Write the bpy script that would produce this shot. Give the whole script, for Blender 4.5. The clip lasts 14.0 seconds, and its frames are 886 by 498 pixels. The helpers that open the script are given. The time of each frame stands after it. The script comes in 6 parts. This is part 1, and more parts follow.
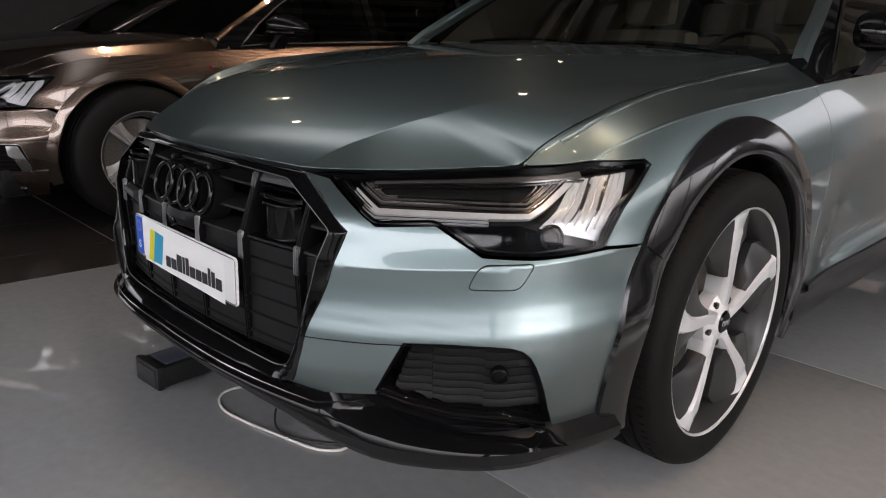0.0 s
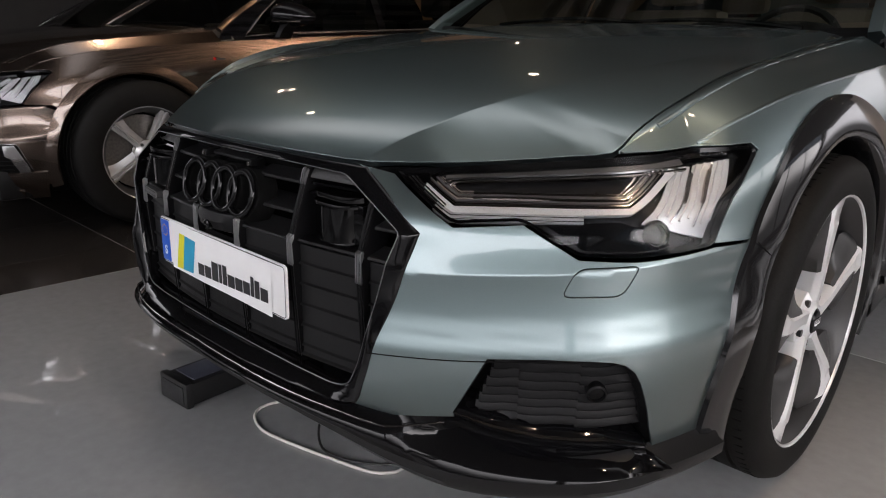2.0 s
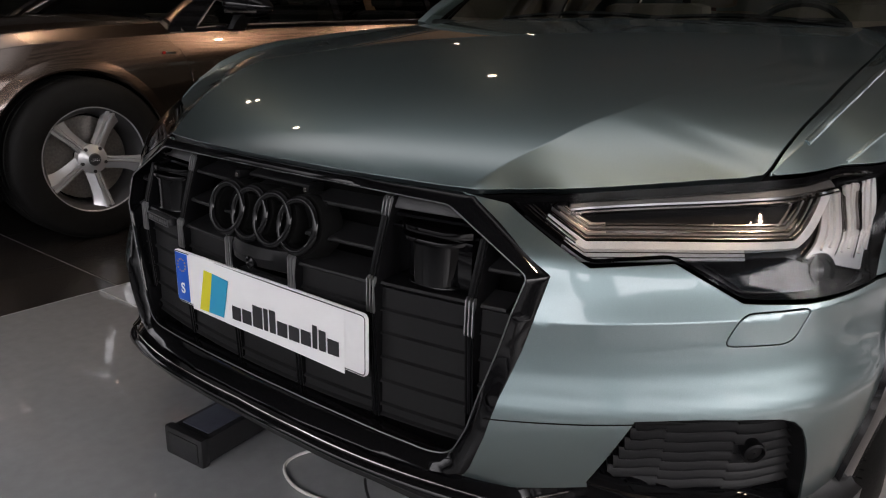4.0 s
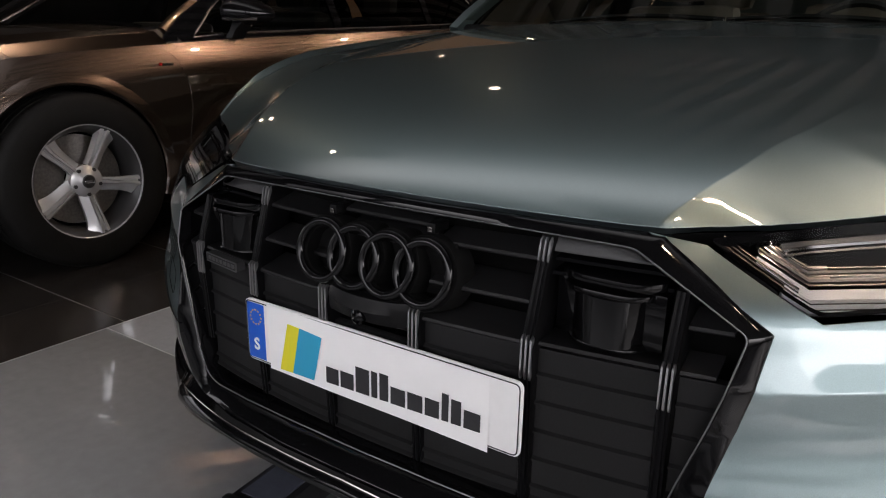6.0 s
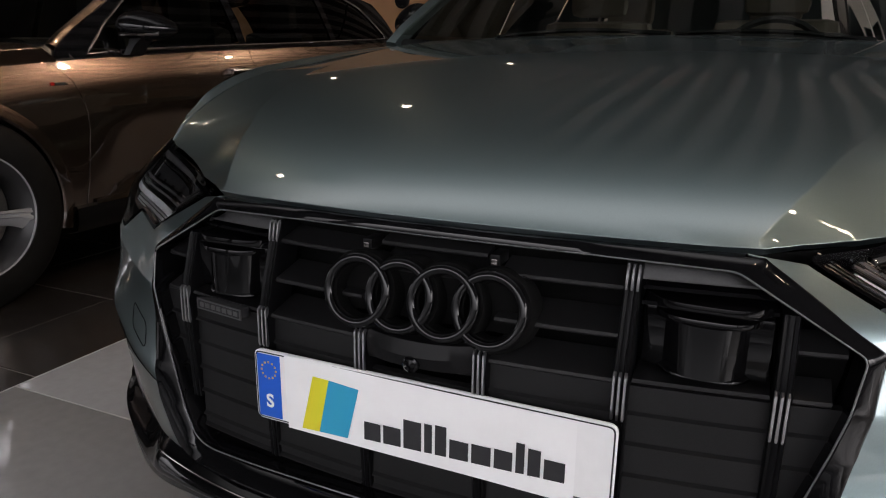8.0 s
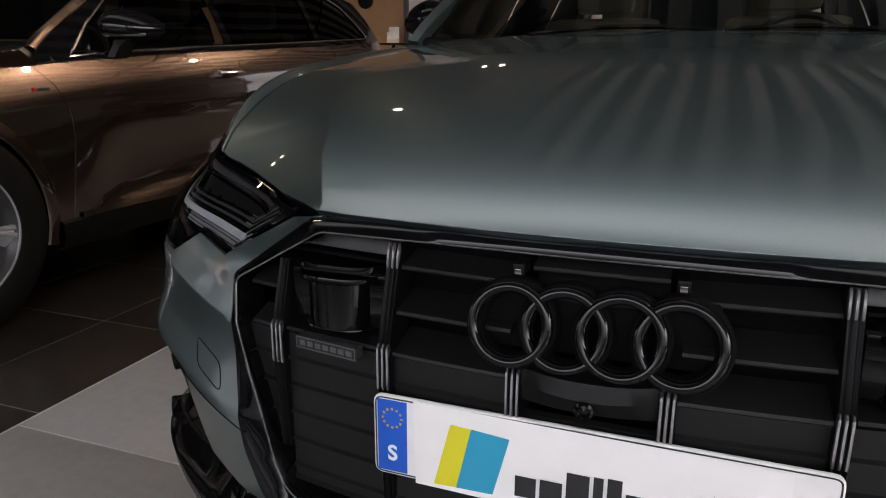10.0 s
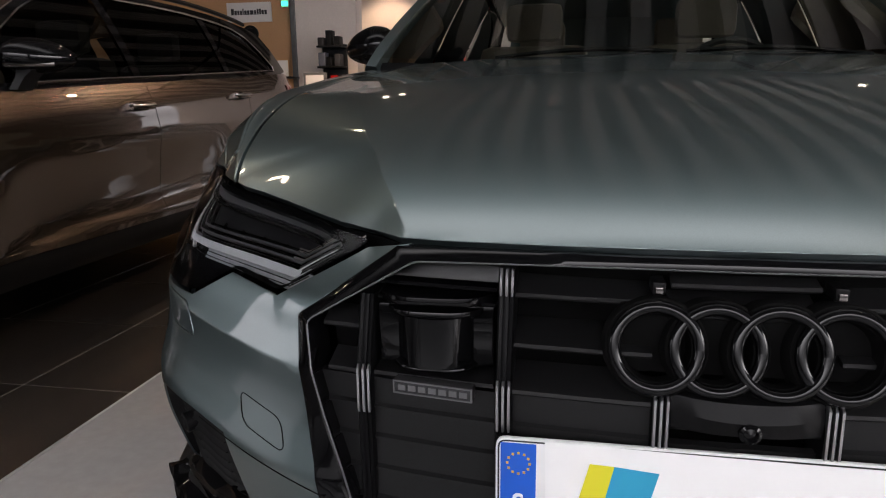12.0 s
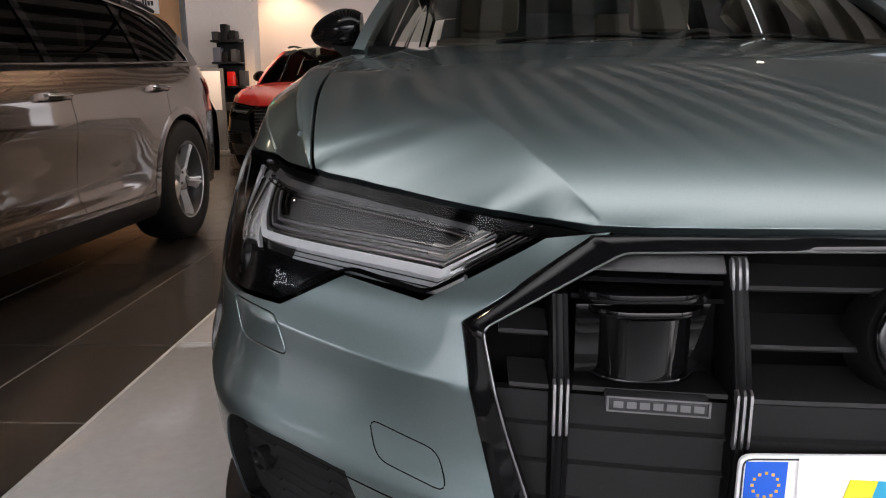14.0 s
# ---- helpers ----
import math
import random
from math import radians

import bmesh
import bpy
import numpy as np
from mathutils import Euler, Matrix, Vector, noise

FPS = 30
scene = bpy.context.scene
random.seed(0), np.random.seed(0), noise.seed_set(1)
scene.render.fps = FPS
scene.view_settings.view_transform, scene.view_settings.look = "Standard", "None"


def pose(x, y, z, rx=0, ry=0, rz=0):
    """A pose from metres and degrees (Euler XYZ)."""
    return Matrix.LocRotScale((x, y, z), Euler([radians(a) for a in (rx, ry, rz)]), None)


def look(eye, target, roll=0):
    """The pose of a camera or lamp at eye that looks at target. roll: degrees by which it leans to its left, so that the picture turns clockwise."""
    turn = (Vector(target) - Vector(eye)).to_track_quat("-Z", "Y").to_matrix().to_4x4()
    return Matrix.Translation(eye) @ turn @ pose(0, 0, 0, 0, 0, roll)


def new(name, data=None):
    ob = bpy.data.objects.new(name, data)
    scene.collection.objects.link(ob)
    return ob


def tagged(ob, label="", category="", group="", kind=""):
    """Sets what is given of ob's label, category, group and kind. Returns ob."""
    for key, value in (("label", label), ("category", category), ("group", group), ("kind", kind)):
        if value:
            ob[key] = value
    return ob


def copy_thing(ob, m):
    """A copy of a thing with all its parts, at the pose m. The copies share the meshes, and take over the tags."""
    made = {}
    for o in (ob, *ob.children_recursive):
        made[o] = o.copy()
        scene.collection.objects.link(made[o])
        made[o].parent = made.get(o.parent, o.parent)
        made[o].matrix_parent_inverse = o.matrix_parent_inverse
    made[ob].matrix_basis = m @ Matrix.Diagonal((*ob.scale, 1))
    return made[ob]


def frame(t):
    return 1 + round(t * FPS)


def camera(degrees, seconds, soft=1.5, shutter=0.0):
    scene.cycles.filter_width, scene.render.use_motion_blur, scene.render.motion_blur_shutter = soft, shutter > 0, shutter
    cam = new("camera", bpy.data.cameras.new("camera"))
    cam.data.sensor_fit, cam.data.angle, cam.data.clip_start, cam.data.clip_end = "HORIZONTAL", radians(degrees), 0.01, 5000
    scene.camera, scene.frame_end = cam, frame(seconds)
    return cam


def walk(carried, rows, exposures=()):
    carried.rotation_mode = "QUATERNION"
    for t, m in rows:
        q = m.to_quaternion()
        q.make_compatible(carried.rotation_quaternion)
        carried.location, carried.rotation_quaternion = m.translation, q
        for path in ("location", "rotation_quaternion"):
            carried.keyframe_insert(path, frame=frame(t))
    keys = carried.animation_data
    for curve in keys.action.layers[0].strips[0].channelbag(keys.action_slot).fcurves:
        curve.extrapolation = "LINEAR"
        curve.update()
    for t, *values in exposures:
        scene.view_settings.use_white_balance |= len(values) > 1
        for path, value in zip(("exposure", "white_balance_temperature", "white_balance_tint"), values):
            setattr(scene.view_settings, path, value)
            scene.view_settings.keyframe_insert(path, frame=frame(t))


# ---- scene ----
cam = camera(65.0, 14.0, 1.1)
PATH = [
    (0, (1.54, -0.667, 0.972), (0.192, 0.705, 0.423), 2.6),
    (0.5, (1.475, -0.663, 0.966), (0.13, 0.705, 0.4), 2.2),
    (1, (1.423, -0.654, 0.957), (0.079, 0.718, 0.399), 1.7),
    (1.5, (1.385, -0.653, 0.945), (0.049, 0.726, 0.384), 1.5),
    (2, (1.316, -0.665, 0.939), (-0.008, 0.722, 0.37), 1.5),
    (4.5, (0.854, -0.71, 0.955), (-0.258, 0.844, 0.366), 1.2),
    (5, (0.767, -0.695, 0.956), (-0.332, 0.87, 0.371), 0.5),
    (5.5, (0.69, -0.685, 0.953), (-0.39, 0.893, 0.367), 0.6),
    (6, (0.616, -0.694, 0.945), (-0.456, 0.895, 0.373), 1.0),
    (6.5, (0.545, -0.694, 0.947), (-0.416, 0.964, 0.375), 0.7),
    (7, (0.466, -0.715, 0.942), (-0.465, 0.961, 0.372), 1.0),
    (7.5, (0.407, -0.718, 0.943), (-0.462, 0.999, 0.399), 0.7),
    (8, (0.365, -0.719, 0.937), (-0.42, 1.044, 0.413), 0.7),
    (8.5, (0.315, -0.709, 0.943), (-0.449, 1.066, 0.43), -0.2),
    (9, (0.243, -0.689, 0.943), (-0.555, 1.07, 0.424), -0.5),
    (11.5, (-0.115, -0.688, 0.907), (-0.498, 1.216, 0.431), 0.2),
    (12, (-0.184, -0.688, 0.906), (-0.545, 1.23, 0.472), -0.7),
    (12.5, (-0.274, -0.664, 0.899), (-0.588, 1.263, 0.469), -1.2),
    (13, (-0.384, -0.623, 0.889), (-0.655, 1.302, 0.418), -0.9),
    (13.5, (-0.442, -0.588, 0.868), (-0.627, 1.354, 0.424), 0.2),
    (14, (-0.526, -0.584, 0.868), (-0.569, 1.368, 0.434), -0.3),
]
walk(cam, [(t, look(eye, target, roll)) for t, eye, target, roll in PATH], [(0, 0.24), (2.2, 0.2), (4.5, 0.08), (8.0, 0.2), (9.2, 0.28), (11.5, 0.5), (12.5, 0.72), (13.2, 1.05), (14, 1.22)])
from mathutils.geometry import delaunay_2d_cdt

# ---- world and light ----
world = bpy.data.worlds.new("world")
scene.world = world
world.use_nodes = True
world.node_tree.nodes["Background"].inputs[0].default_value = (0.75, 0.85, 1.0, 1)
world.node_tree.nodes["Background"].inputs[1].default_value = 0.25


def lamp(name, kind, place, target, power, colour, size=0.1, size_y=None, angle=None):
    data = bpy.data.lights.new(name, kind)
    data.energy, data.color = power, colour
    if kind == "AREA":
        data.shape, data.size, data.size_y = "RECTANGLE", size, size_y or size
    elif kind == "SPOT":
        data.shadow_soft_size, data.spot_size, data.spot_blend = size, radians(angle or 70), 0.5
    else:
        data.shadow_soft_size = size
    ob = new(name, data)
    ob.matrix_world = look(place, target)
    return ob


WARM = (1.0, 0.70, 0.47)
# lamps under the ceiling: place, form and power of the beam
# the one at (-3.4, 1.4) is added to brighten the second car's bonnet
SPOTS = [(-2.85, 4.55, 0, 170), (-3.0, 9.0, 1, 300), (-3.9, 12.9, 0, 90), (3.45, 8.6, 0, 120), (4.6, 12.6, 0, 60), (1.9, 0.15, 0, 85), (3.0, 0.9, 1, 75), (-3.4, 1.4, 0, 70), (-5.9, 3.0, 1, 22), (-6.2, 8.6, 0, 240)]
for x, y, kind, power in SPOTS:
    wide = 56 if power < 50 else 64 if x > 1 and y < 2 else 100
    lamp("spot_beam", "SPOT", (x, y, 3.46), (x, y, 0), power, WARM, 0.05, angle=wide)
# narrow unseen lamps added to brighten the second car: place, target and power
AIMED = [((0.9, 4.2, 3.36), (-2.3, 2.1, 1.0), 110), ((0.5, 6.4, 3.36), (-2.3, 4.3, 1.0), 80), ((-1.3, 2.9, 3.36), (-2.75, 0.9, 0.85), 30)]
for place, target, power in AIMED:
    lamp("track_beam", "SPOT", place, target, power, WARM, 0.04, angle=46)

# ---- materials ----


def material(name, colour, rough=0.5, metal=0.0, coat=0.0, grain=0.0, grain_scale=60.0, tint=0.0, tint_scale=4.0, bump=0.0, bump_scale=200.0,
             spec=0.5, piece=0.0, rough_vary=0.0):
    m = bpy.data.materials.new(name)
    m.use_nodes = True
    nt = m.node_tree
    p = nt.nodes["Principled BSDF"]
    p.inputs["Base Color"].default_value = (*colour, 1)
    p.inputs["Roughness"].default_value = rough
    p.inputs["Metallic"].default_value = metal
    p.inputs["Specular IOR Level"].default_value = spec
    p.inputs["Coat Weight"].default_value = coat
    p.inputs["Coat Roughness"].default_value = 0.03
    co = nt.nodes.new("ShaderNodeTexCoord").outputs["Object"]
    value = None

    def noise_at(scale, detail=3.0):
        n = nt.nodes.new("ShaderNodeTexNoise")
        n.inputs["Scale"].default_value, n.inputs["Detail"].default_value = scale, detail
        nt.links.new(co, n.inputs["Vector"])
        return n.outputs["Fac"]

    def around(src, amount):
        r = nt.nodes.new("ShaderNodeMapRange")
        r.inputs["From Min"].default_value, r.inputs["From Max"].default_value = 0.25, 0.75
        r.inputs["To Min"].default_value, r.inputs["To Max"].default_value = 1 - amount, 1 + amount
        nt.links.new(src, r.inputs["Value"])
        return r.outputs["Result"]

    def times(a, b):
        if a is None:
            return b
        n = nt.nodes.new("ShaderNodeMath")
        n.operation = "MULTIPLY"
        nt.links.new(a, n.inputs[0])
        nt.links.new(b, n.inputs[1])
        return n.outputs[0]

    if grain:
        value = times(value, around(noise_at(grain_scale), grain))
    if tint:
        value = times(value, around(noise_at(tint_scale), tint))
    if piece:
        info = nt.nodes.new("ShaderNodeObjectInfo")
        r = nt.nodes.new("ShaderNodeMapRange")
        r.inputs["To Min"].default_value, r.inputs["To Max"].default_value = 1 - piece, 1 + piece
        nt.links.new(info.outputs["Random"], r.inputs["Value"])
        value = times(value, r.outputs["Result"])
    if value is not None:
        mix = nt.nodes.new("ShaderNodeVectorMath")
        mix.operation = "SCALE"
        mix.inputs[0].default_value = colour
        nt.links.new(value, mix.inputs["Scale"])
        nt.links.new(mix.outputs[0], p.inputs["Base Color"])
    if rough_vary:
        r = nt.nodes.new("ShaderNodeMapRange")
        r.inputs["From Min"].default_value, r.inputs["From Max"].default_value = 0.3, 0.7
        r.inputs["To Min"].default_value, r.inputs["To Max"].default_value = max(0.0, rough - rough_vary), rough + rough_vary
        nt.links.new(noise_at(9.0, 5.0), r.inputs["Value"])
        nt.links.new(r.outputs["Result"], p.inputs["Roughness"])
    if bump:
        b = nt.nodes.new("ShaderNodeBump")
        b.inputs["Strength"].default_value, b.inputs["Distance"].default_value = bump, 0.002
        nt.links.new(noise_at(bump_scale), b.inputs["Height"])
        nt.links.new(b.outputs["Normal"], p.inputs["Normal"])
    return m


def thin_glass(name, tint, gloss=1.0, ior=1.5):
    m = bpy.data.materials.new(name)
    m.use_nodes = True
    nt = m.node_tree
    nt.nodes.remove(nt.nodes["Principled BSDF"])
    out = nt.nodes["Material Output"]
    clear, shine, mix, fres = (nt.nodes.new("ShaderNode" + k) for k in ("BsdfTransparent", "BsdfGlossy", "MixShader", "Fresnel"))
    clear.inputs["Color"].default_value = (*tint, 1)
    shine.inputs["Color"].default_value = (gloss, gloss, gloss, 1)
    shine.inputs["Roughness"].default_value = 0.015
    fres.inputs["IOR"].default_value = ior
    nt.links.new(fres.outputs[0], mix.inputs[0])
    nt.links.new(clear.outputs[0], mix.inputs[1])
    nt.links.new(shine.outputs[0], mix.inputs[2])
    nt.links.new(mix.outputs[0], out.inputs["Surface"])
    return m


def glow(name, colour, strength):
    m = material(name, colour, 0.4)
    p = m.node_tree.nodes["Principled BSDF"]
    p.inputs["Emission Color"].default_value = (*colour, 1)
    p.inputs["Emission Strength"].default_value = strength
    return m


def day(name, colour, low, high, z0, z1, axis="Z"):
    """A glowing backdrop for light from outside, fading from high to low along one axis."""
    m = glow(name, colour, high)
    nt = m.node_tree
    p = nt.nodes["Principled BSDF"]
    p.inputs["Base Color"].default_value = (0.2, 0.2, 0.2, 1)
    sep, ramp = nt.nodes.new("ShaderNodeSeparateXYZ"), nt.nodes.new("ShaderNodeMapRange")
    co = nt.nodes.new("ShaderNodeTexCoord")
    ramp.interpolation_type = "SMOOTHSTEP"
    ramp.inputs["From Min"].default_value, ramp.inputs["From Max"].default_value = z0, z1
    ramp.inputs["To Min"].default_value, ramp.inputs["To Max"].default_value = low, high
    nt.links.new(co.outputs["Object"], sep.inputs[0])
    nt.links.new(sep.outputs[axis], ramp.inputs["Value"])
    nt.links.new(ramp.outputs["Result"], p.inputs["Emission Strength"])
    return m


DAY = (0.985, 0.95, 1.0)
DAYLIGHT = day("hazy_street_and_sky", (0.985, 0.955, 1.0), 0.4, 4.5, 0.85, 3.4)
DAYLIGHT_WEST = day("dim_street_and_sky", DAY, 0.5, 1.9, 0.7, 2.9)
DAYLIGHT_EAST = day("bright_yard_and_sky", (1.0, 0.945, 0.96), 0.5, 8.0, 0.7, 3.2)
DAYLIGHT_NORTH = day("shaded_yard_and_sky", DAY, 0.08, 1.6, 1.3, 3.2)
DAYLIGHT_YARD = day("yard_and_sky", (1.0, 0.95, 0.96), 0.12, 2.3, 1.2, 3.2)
# unseen glow added above the car's nose to brighten the bonnet's front
NOSE_GLOW = day("sky_over_roof_glazing", (1.0, 0.97, 0.99), 1.0, 0.1, 0.7, 1.6, "Y")


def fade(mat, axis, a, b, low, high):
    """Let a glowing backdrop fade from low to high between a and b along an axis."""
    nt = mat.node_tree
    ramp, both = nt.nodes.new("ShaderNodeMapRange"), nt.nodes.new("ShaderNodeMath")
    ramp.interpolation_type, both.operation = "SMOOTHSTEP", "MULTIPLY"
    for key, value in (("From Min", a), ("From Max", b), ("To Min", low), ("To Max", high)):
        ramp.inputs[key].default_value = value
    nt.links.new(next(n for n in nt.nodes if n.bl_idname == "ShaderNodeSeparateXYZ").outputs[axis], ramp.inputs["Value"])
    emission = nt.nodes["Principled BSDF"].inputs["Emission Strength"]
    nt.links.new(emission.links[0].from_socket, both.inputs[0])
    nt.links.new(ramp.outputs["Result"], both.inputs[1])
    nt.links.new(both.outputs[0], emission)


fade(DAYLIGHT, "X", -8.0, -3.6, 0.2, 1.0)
fade(NOSE_GLOW, "Y", 0.1, 0.75, 0.1, 1.45)
fade(NOSE_GLOW, "X", -5.2, -2.4, 0.1, 1.0)
fade(NOSE_GLOW, "X", 1.4, 3.0, 1.0, 0.1)
GREEN = material("sage_metallic_paint", (0.219, 0.280, 0.288), 0.38, 1.0, 1.0, grain=0.10, grain_scale=900, tint=0.03, tint_scale=2.0)
GREEN.node_tree.nodes["Principled BSDF"].inputs["Coat IOR"].default_value = 1.55
BROWN = material("taupe_metallic_paint", (0.106, 0.080, 0.066), 0.27, 1.0, 1.0, grain=0.10, grain_scale=900, tint=0.03)
BLACK_PAINT = material("black_paint", (0.008, 0.008, 0.009), 0.25, 0.0, 1.0, grain=0.1, grain_scale=800)
RED = material("red_paint", (0.27, 0.006, 0.007), 0.3, 0.0, 1.0, grain=0.05, grain_scale=800)
PIANO = material("gloss_black_trim", (0.004, 0.004, 0.0045), 0.05, 0.0, 0.0, tint=0.2, tint_scale=8, rough_vary=0.015, spec=0.26)
PANEL = material("grained_black_plastic", (0.0115, 0.0115, 0.012), 0.42, spec=0.2, grain=0.2, grain_scale=600, tint=0.15, bump=0.1, bump_scale=900)
SENSOR = material("gloss_black_sensor_cover", (0.003, 0.003, 0.0033), 0.05, spec=0.26, tint=0.2, tint_scale=8)
FIN = material("satin_gloss_fin", (0.005, 0.005, 0.0055), 0.3, spec=0.06, grain=0.2, grain_scale=400, tint=0.15)
RINGS = material("gloss_black_emblem", (0.004, 0.004, 0.0045), 0.04, 0.0, 0.0, tint=0.2, tint_scale=8, spec=0.3)
SATIN = material("satin_black_plastic", (0.006, 0.006, 0.0064), 0.36, spec=0.12, grain=0.25, grain_scale=500, tint=0.15, bump=0.12, bump_scale=900)
MATT = material("matt_black_plastic", (0.018, 0.018, 0.019), 0.45, grain=0.25, grain_scale=500, tint=0.15, bump=0.2, bump_scale=900)
# near-black for hidden parts; also puts recess shade into backing sheets
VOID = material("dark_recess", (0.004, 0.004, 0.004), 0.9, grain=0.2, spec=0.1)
BOWL = material("grey_lamp_bowl", (0.018, 0.018, 0.019), 0.25, 0.1, grain=0.1, grain_scale=300, tint=0.1)
BAY = material("smoked_grey_lamp_bay", (0.016, 0.016, 0.017), 0.5, 0.0, spec=0.12, grain=0.1, grain_scale=300, tint=0.25, tint_scale=30)
SKID = material("dark_grey_lower_trim", (0.012, 0.0122, 0.0128), 0.28, 0.0, 0.0, spec=0.3, grain=0.2, grain_scale=500, tint=0.1, bump=0.1)
ARCH = material("gloss_dark_arch_trim", (0.010, 0.010, 0.011), 0.09, 0.0, 0.35, grain=0.15, grain_scale=400, tint=0.1, rough_vary=0.04)
TRIMGREY = material("satin_grey_lamp_trim", (0.15, 0.15, 0.154), 0.34, 0.5, tint=0.1, tint_scale=20)
CHROME = material("chrome", (0.75, 0.75, 0.76), 0.12, 1.0, tint=0.08, tint_scale=20, rough_vary=0.05)
DARKCHROME = material("dark_chrome", (0.30, 0.28, 0.27), 0.18, 1.0, tint=0.1, tint_scale=30)
SILVER = material("silver_wheel_paint", (0.80, 0.81, 0.82), 0.28, 0.25, 0.6, grain=0.06, grain_scale=700, tint=0.05)
ALLOY = material("satin_alloy_paint", (0.56, 0.56, 0.57), 0.25, 0.5, 0.5, grain=0.06, grain_scale=700, tint=0.05)
TIPMETAL = material("polished_fin_tip", (0.54, 0.54, 0.55), 0.30, 1.0, 0.0, tint=0.08, tint_scale=30)
BADGEMETAL = material("dull_badge_metal", (0.24, 0.24, 0.245), 0.36, 1.0, tint=0.1, tint_scale=60)
GUNMETAL = material("dark_grey_wheel_paint", (0.030, 0.030, 0.031), 0.42, 0.2, 0.1, grain=0.1, grain_scale=500)
RUBBER = material("tyre_rubber", (0.0075, 0.0073, 0.007), 0.6, spec=0.14, grain=0.3, grain_scale=250, tint=0.25, tint_scale=12, bump=0.25, bump_scale=350)
IRON = material("brake_iron", (0.25, 0.23, 0.21), 0.45, 0.9, grain=0.2, grain_scale=90, tint=0.2)
LENS_STRIP = material("frosted_light_guide", (0.90, 0.91, 0.92), 0.25, metal=0.45, grain=0.05, tint=0.05, coat=0.4)
GLEAM = material("satin_silver_lamp_shelf", (0.62, 0.63, 0.65), 0.28, 0.6, tint=0.08, tint_scale=25)
FLANK = material("bronze_grey_lamp_flank", (0.40, 0.36, 0.33), 0.35, 0.7, tint=0.1, tint_scale=25)
GUIDE = material("grey_light_guide", (0.80, 0.81, 0.82), 0.30, metal=0.2, grain=0.05, tint=0.05, coat=0.5)
GLASS = thin_glass("clear_lamp_glass", (0.94, 0.95, 0.96), 0.55, 1.42)
SCREEN = thin_glass("tinted_windscreen", (0.64, 0.69, 0.65), 0.95, 1.58)
PRIVACY = thin_glass("dark_side_glass", (0.30, 0.31, 0.29), 0.65, 1.5)
WHITE = material("white_plate", (0.85, 0.85, 0.845), 0.35, tint=0.03, grain=0.02)
SHEET = material("white_sticker_sheet", (0.90, 0.90, 0.895), 0.45, tint=0.03, tint_scale=15, bump=0.08, bump_scale=30)
INK = material("dark_ink", (0.02, 0.02, 0.022), 0.5, grain=0.2)
BLUE = material("blue_band", (0.01, 0.10, 0.55), 0.35, tint=0.05)
YELLOW = material("yellow_print", (0.72, 0.66, 0.03), 0.45, tint=0.04)
SKYBLUE = material("blue_print", (0.03, 0.34, 0.55), 0.45, tint=0.04)
ORANGE = material("orange_print", (0.75, 0.36, 0.05), 0.45, tint=0.04)
TAN = material("tan_interior", (0.30, 0.25, 0.20), 0.7, tint=0.2, grain=0.2, grain_scale=200)
DARKCLOTH = material("dark_interior", (0.02, 0.02, 0.02), 0.7, tint=0.2, grain=0.2, grain_scale=200)
REDLENS = material("red_lamp_lens", (0.40, 0.012, 0.01), 0.12, coat=1.0, tint=0.1)
TILE = material("dark_floor_tile", (0.021, 0.0185, 0.017), 0.24, grain=0.12, grain_scale=90, tint=0.10, tint_scale=1.5, piece=0.12, rough_vary=0.03)
GROUT = material("grey_grout", (0.22, 0.21, 0.20), 0.8, grain=0.2, grain_scale=80, tint=0.2)
STAGE = material("grey_gloss_stage_panel", (0.325, 0.329, 0.336), 0.022, grain=0.06, grain_scale=30, tint=0.06, tint_scale=0.7, rough_vary=0.012)
STAGE_EDGE = material("pale_stage_edge", (0.42, 0.43, 0.43), 0.3, 0.3, tint=0.1, grain=0.1)
CEILING = material("grey_ceiling", (0.37, 0.36, 0.35), 0.6, grain=0.2, tint=0.2, tint_scale=1.0)
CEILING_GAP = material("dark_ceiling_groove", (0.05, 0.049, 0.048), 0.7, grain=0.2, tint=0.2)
CEILING_DARK = material("matt_black_ceiling", (0.035, 0.033, 0.031), 0.75, grain=0.2, tint=0.25, tint_scale=1.0)
RIB = material("grey_ceiling_slat", (0.12, 0.12, 0.12), 0.5, 0.3, grain=0.15, tint=0.2)
WALLDARK = material("dark_wall_paint", (0.035, 0.032, 0.030), 0.6, grain=0.15, tint=0.15)
WALLTAN = material("ochre_wall_paint", (0.52, 0.29, 0.14), 0.6, grain=0.05, grain_scale=40, tint=0.08, tint_scale=1.0)
# white wall paint tinted pink: the warm lamp light is in the colour
WALLPALE = material("pinkish_white_wall_paint", (0.76, 0.665, 0.60), 0.6, grain=0.04, grain_scale=40, tint=0.05, tint_scale=1.0)
WALLWHITE = material("white_wall_paint", (0.74, 0.71, 0.68), 0.6, grain=0.04, grain_scale=40, tint=0.05, tint_scale=1.0)
CABLE_WHITE = material("white_cable", (0.72, 0.70, 0.66), 0.45, tint=0.05, grain=0.05)
CABLE_BLACK = material("black_cable", (0.012, 0.012, 0.012), 0.45, tint=0.1)
BOXBLACK = material("black_charger_box", (0.012, 0.012, 0.013), 0.4, grain=0.2, grain_scale=300, tint=0.1, bump=0.15)
BOXTOP = material("dark_blue_grey_panel", (0.06, 0.065, 0.085), 0.3, tint=0.15, grain=0.1)
BULB = glow("lit_lamp_face", (1.0, 0.82, 0.60), 45.0)
GREENSIGN = glow("lit_exit_sign", (0.05, 0.9, 0.45), 2.0)

# ---- building helpers ----


